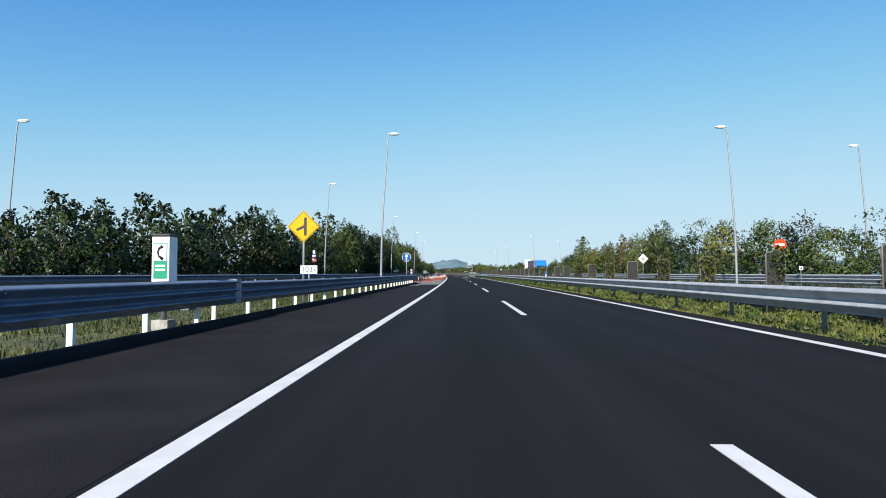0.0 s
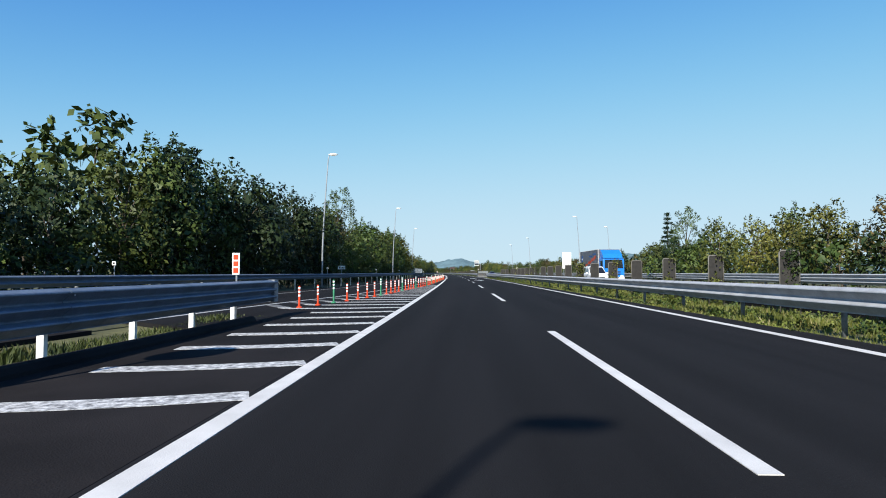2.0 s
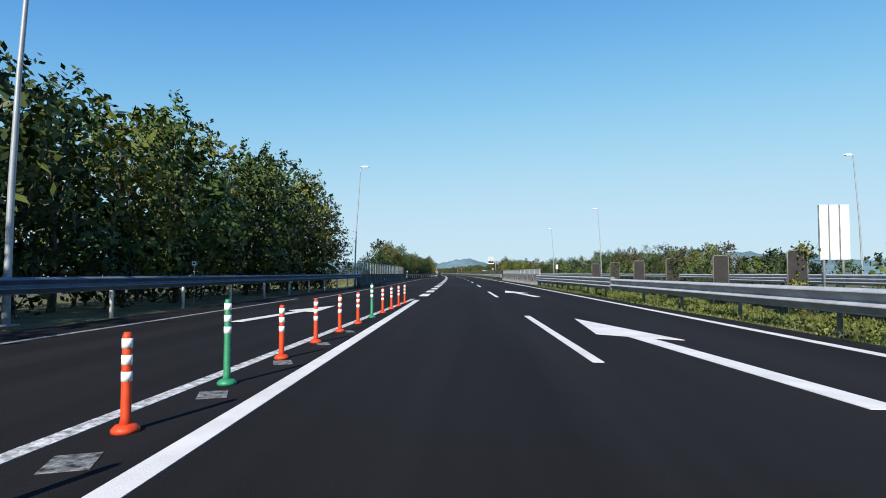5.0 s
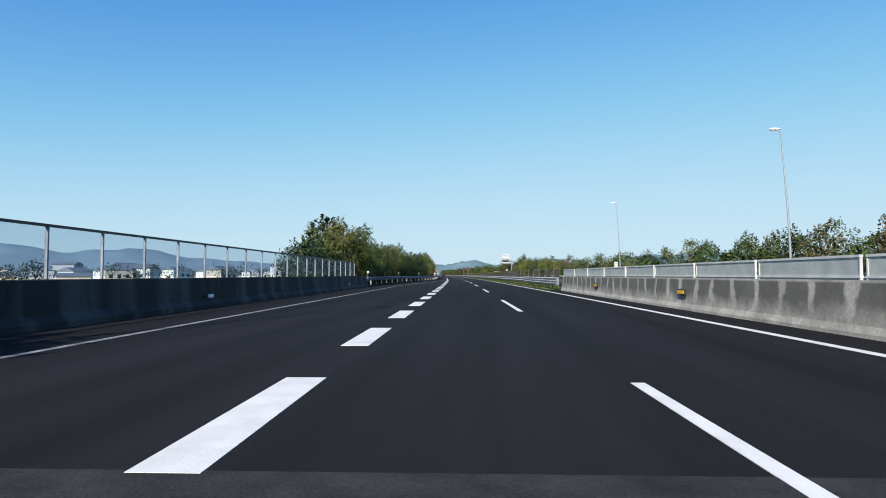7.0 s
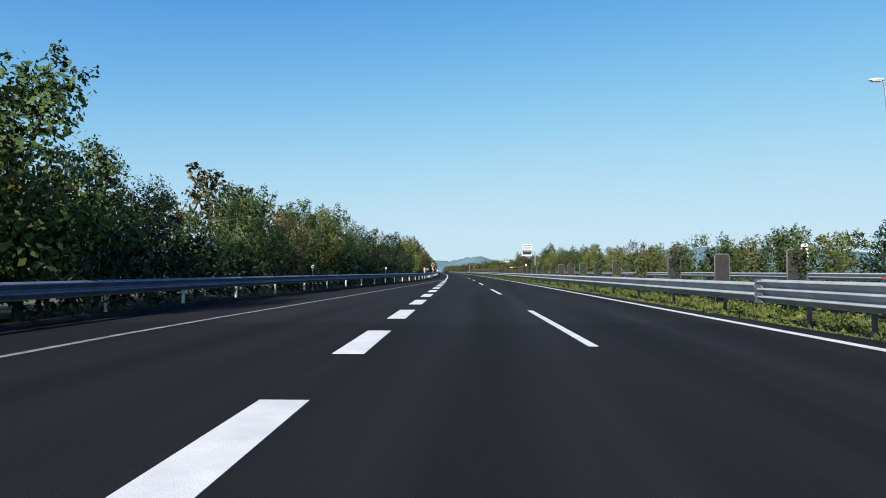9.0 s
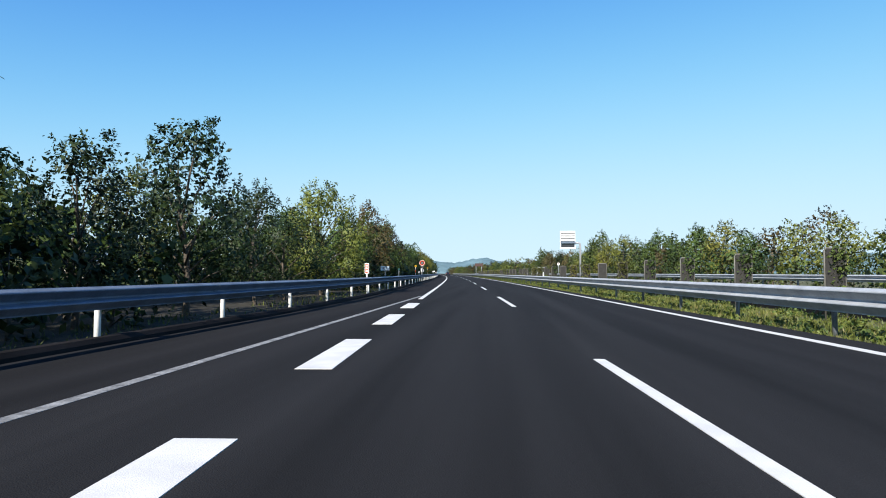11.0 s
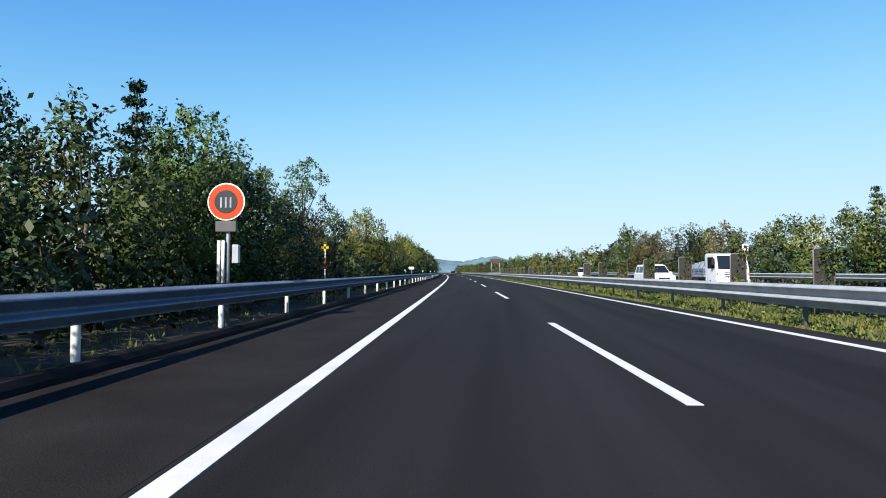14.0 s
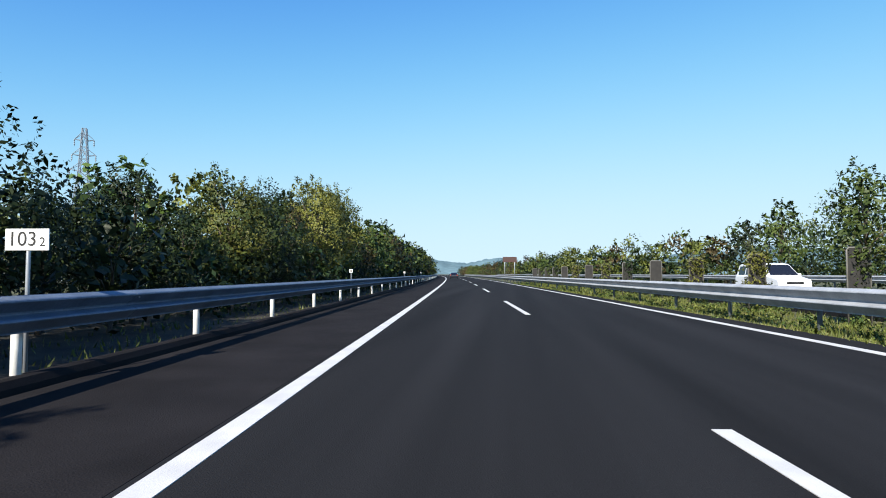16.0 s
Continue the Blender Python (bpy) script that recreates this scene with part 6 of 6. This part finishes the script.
def body_mound():
    """A load under a sheet: humped across, sinking towards the tail, with folds."""
    g = Geo()
    ny, nx = 22, 13
    for i in range(ny + 1):
        y = 1.78 + 3.45 * i / ny
        for k in range(nx + 1):
            x = -0.9 + 1.8 * k / nx
            top = 1.84 - 0.10 * (y - 1.9) - 0.55 * abs(x / 0.9) ** 3 + 0.05 * math.sin(y * 9 + x * 2) + 0.03 * math.sin(x * 11 + y)
            g.v.append((x, y, top if 0 < i < ny else 1.0))
    g.f = [(i * (nx + 1) + k, i * (nx + 1) + k + 1, (i + 1) * (nx + 1) + k + 1, (i + 1) * (nx + 1) + k) for i in range(ny) for k in range(nx)]
    return g


small_truck(16.95, 383.5, "white small truck with a grey loaded bed")
car(15.0, 390.0, "van", M_CAR_WHITE, "white van on the opposite carriageway", name="van")
car(17.1, 425.5, "van", M_CAR_WHITE, "white van on the opposite carriageway", name="van")
M_CAR_BLUE = mat("dark_blue_car_paint", (0.012, 0.030, 0.11), 0.28, vary=0.05, scale=3, bump=0.0)
car(13.0, 101.5, "van", M_CAR_WHITE, "white small van on the opposite carriageway", name="van")
car(13.5, 236.5, "car", M_CAR_BLUE, "dark blue saloon car on the opposite carriageway")
car(0.0, 528.0, "car", M_CAR_DARK, "dark saloon car in the lane far ahead", 180)


# ---- grass and low plants ----
def grass(name, label, spots, n, size, material, lift=0.0):
    """Blades and leaves scattered over (s0, s1, left(s), right(s)) strips, thicker in tufts."""
    vs = []
    total = sum(s1 - s0 for s0, s1, _, _ in spots)
    for s0, s1, left, right in spots:
        k = int(n * (s1 - s0) / total)
        s = rng_np.uniform(s0, s1, k)
        f = rng_np.uniform(0, 1, k)
        tuft = np.array([noise.noise(Vector((a * 0.55, b * 2.2, 3.3))) for a, b in zip(s, f)])
        h = size * (0.7 + 0.9 * np.clip(tuft + 0.3, 0, 1.2)) * rng_np.uniform(0.5, 1.3, k)
        for a, b, hh in zip(s, f, h):
            u = left(a) + (right(a) - left(a)) * b
            x, y, z = P(u, a, height(u, a) + lift - 0.01)
            ang = rng_np.uniform(0, 2 * math.pi)
            w = hh * 0.17
            dx, dy = math.cos(ang) * w, math.sin(ang) * w
            lx, ly = rng_np.normal(0, 0.35, 2) * hh
            vs += [(x - dx, y - dy, z), (x + dx, y + dy, z), (x + lx, y + ly, z + hh)]
    v = np.array(vs)
    tagged(new(name, cloud_mesh(name, v, material)), label, "grass", kind="stuff")


M_BLADE = leafy("grass_blades", (0.045, 0.060, 0.012), (0.145, 0.155, 0.034), 0.1)
M_BLADE_DRY = leafy("dry_grass_blades", (0.11, 0.105, 0.03), (0.25, 0.22, 0.085), 0.1)
MEDIAN = [(-10, 150, lambda s: 6.7, lambda s: 10.4), (150, 176, lambda s: 6.7, lambda s: 10.4), (217, 470, lambda s: 6.7, lambda s: 10.4)]
grass("grass", "green grass and weeds on the median strip", MEDIAN, 160000, 0.135, M_BLADE)
grass("dry_grass", "yellowish grass among the green on the median", MEDIAN, 70000, 0.11, M_BLADE_DRY)


def weeds(label, spots, clumps, material, seed):
    """Low leafy plants in clumps among the grass."""
    rng = random.Random(seed)
    vs, ns = [], []
    for s0, s1, left, right in spots:
        for _ in range(int(clumps * (s1 - s0) / 480)):
            s = rng.uniform(s0, s1)
            u = left(s) + (right(s) - left(s)) * rng.random()
            h = rng.uniform(0.04, 0.2)
            mids = [Vector((rng.uniform(-0.16, 0.16), rng.uniform(-0.2, 0.2), rng.uniform(0.02, h))) for _ in range(4)]
            v, nr = leaf_cloud(mids, 9, 0.055, 0.04)
            vs.append(v + np.array(P(u, s, height(u, s) + 0.02)))
            ns.append(nr)
    tagged(new("weeds", cloud_mesh("weeds", np.concatenate(vs), material, np.concatenate(ns))), label, "weeds", kind="stuff")


M_WEED = leafy("weed_leaves", (0.045, 0.075, 0.012), (0.19, 0.21, 0.045), 0.1)
weeds("light green leafy weeds in clumps on the median", MEDIAN, 2600, M_WEED, 31)
weeds("dark green low weeds on the median", MEDIAN, 1500, M_LEAF_G, 32)
# green blades for behind the gore rail, darkened to stand in for shade
M_BLADE_SHADY = leafy("shade_darkened_grass_blades", (0.022, 0.034, 0.010), (0.070, 0.085, 0.022), 0.1)
VERGE = [(-5, 64, lambda s: lerp(RAMP_RAIL, s) + 7.0, lambda s: lerp(GORE_RAIL, s) - 0.15), (231, 450, lambda s: lerp(TREE_LINE, s), lambda s: lerp(LEFT_RAIL, s) - 0.25)]
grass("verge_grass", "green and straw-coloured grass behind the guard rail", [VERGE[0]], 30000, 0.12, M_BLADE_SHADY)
grass("sparse_grass", "sparse grass tufts on dark leaf litter", [VERGE[1]], 9000, 0.17, M_BLADE)
grass("dry_verge_grass", "straw-coloured grass behind the guard rail", [VERGE[0]], 2200, 0.10, M_BLADE_DRY)


# ---- the town on the plain beyond the bridge ----
M_HOUSE = [mat("house_white", (0.62, 0.62, 0.60), 0.7, vary=0.08, scale=0.3, fine=2, bump=0.0), mat("house_grey", (0.30, 0.32, 0.35), 0.7, vary=0.1, scale=0.3, fine=2, bump=0.0), mat("house_beige", (0.42, 0.38, 0.32), 0.7, vary=0.1, scale=0.3, fine=2, bump=0.0)]
M_ROOF = mat("grey_blue_roof", (0.10, 0.12, 0.15), 0.6, vary=0.2, scale=0.4, fine=3, bump=0.0)


def house(x, y, w, d, h, k):
    t = thing("house", ("white", "grey", "beige")[k] + " house with a slate roof on the plain", "house", "houses on the plain", pose(x, y, -2.72, 0, 0, (x * 7 + y * 3) % 90))
    part("wall", Geo().box((0, 0, h / 2), (w, d, h)), M_HOUSE[k], t)
    part("roof", Geo().add([(-w / 2 - 0.4, -d / 2 - 0.4, h), (w / 2 + 0.4, -d / 2 - 0.4, h), (w / 2 + 0.4, d / 2 + 0.4, h), (-w / 2 - 0.4, d / 2 + 0.4, h), (-w / 2, 0, h + d * 0.22), (w / 2, 0, h + d * 0.22)],
                           [(0, 1, 5, 4), (2, 3, 4, 5), (1, 2, 5), (3, 0, 4), (3, 2, 1, 0)]), M_ROOF, t)
    for j in range(3):
        part("window", Geo().box((-w * 0.3 + w * 0.3 * j, -d / 2, h * 0.55), (w * 0.14, 0.12, h * 0.25)), M_GLASS_CAR, t)


rng_town = random.Random(23)
for k in range(150):
    b = radians(rng_town.uniform(18, 64))
    r = rng_town.uniform(240, 1000)
    house(-r * math.sin(b) - 9, 200 + r * math.cos(b), rng_town.uniform(7, 14), rng_town.uniform(6, 9), rng_town.choice((3.2, 5.4, 6.0, 6.6, 8.6)), rng_town.choice((0, 0, 1, 2)))


def plain_woods():
    """Hedges and copses among the houses."""
    rng = random.Random(41)
    vs, ns = [], []
    for _ in range(170):
        b = radians(rng.uniform(14, 66))
        r = rng.uniform(160, 1500)
        w = rng.uniform(4, 16)
        mids = [Vector((rng.uniform(-w, w), rng.uniform(-3, 3), rng.uniform(0.6, 7.0))) for _ in range(11)]
        v, nr = leaf_cloud(mids, 44, 1.25, 0.34)
        vs.append(v + np.array((-r * math.sin(b) - 9, 200 + r * math.cos(b), -2.7)))
        ns.append(nr)
    tagged(new("copses", cloud_mesh("copses", np.concatenate(vs), M_LEAF_D, np.concatenate(ns))), "dark green copses and hedges on the plain", "trees", kind="stuff")


plain_woods()
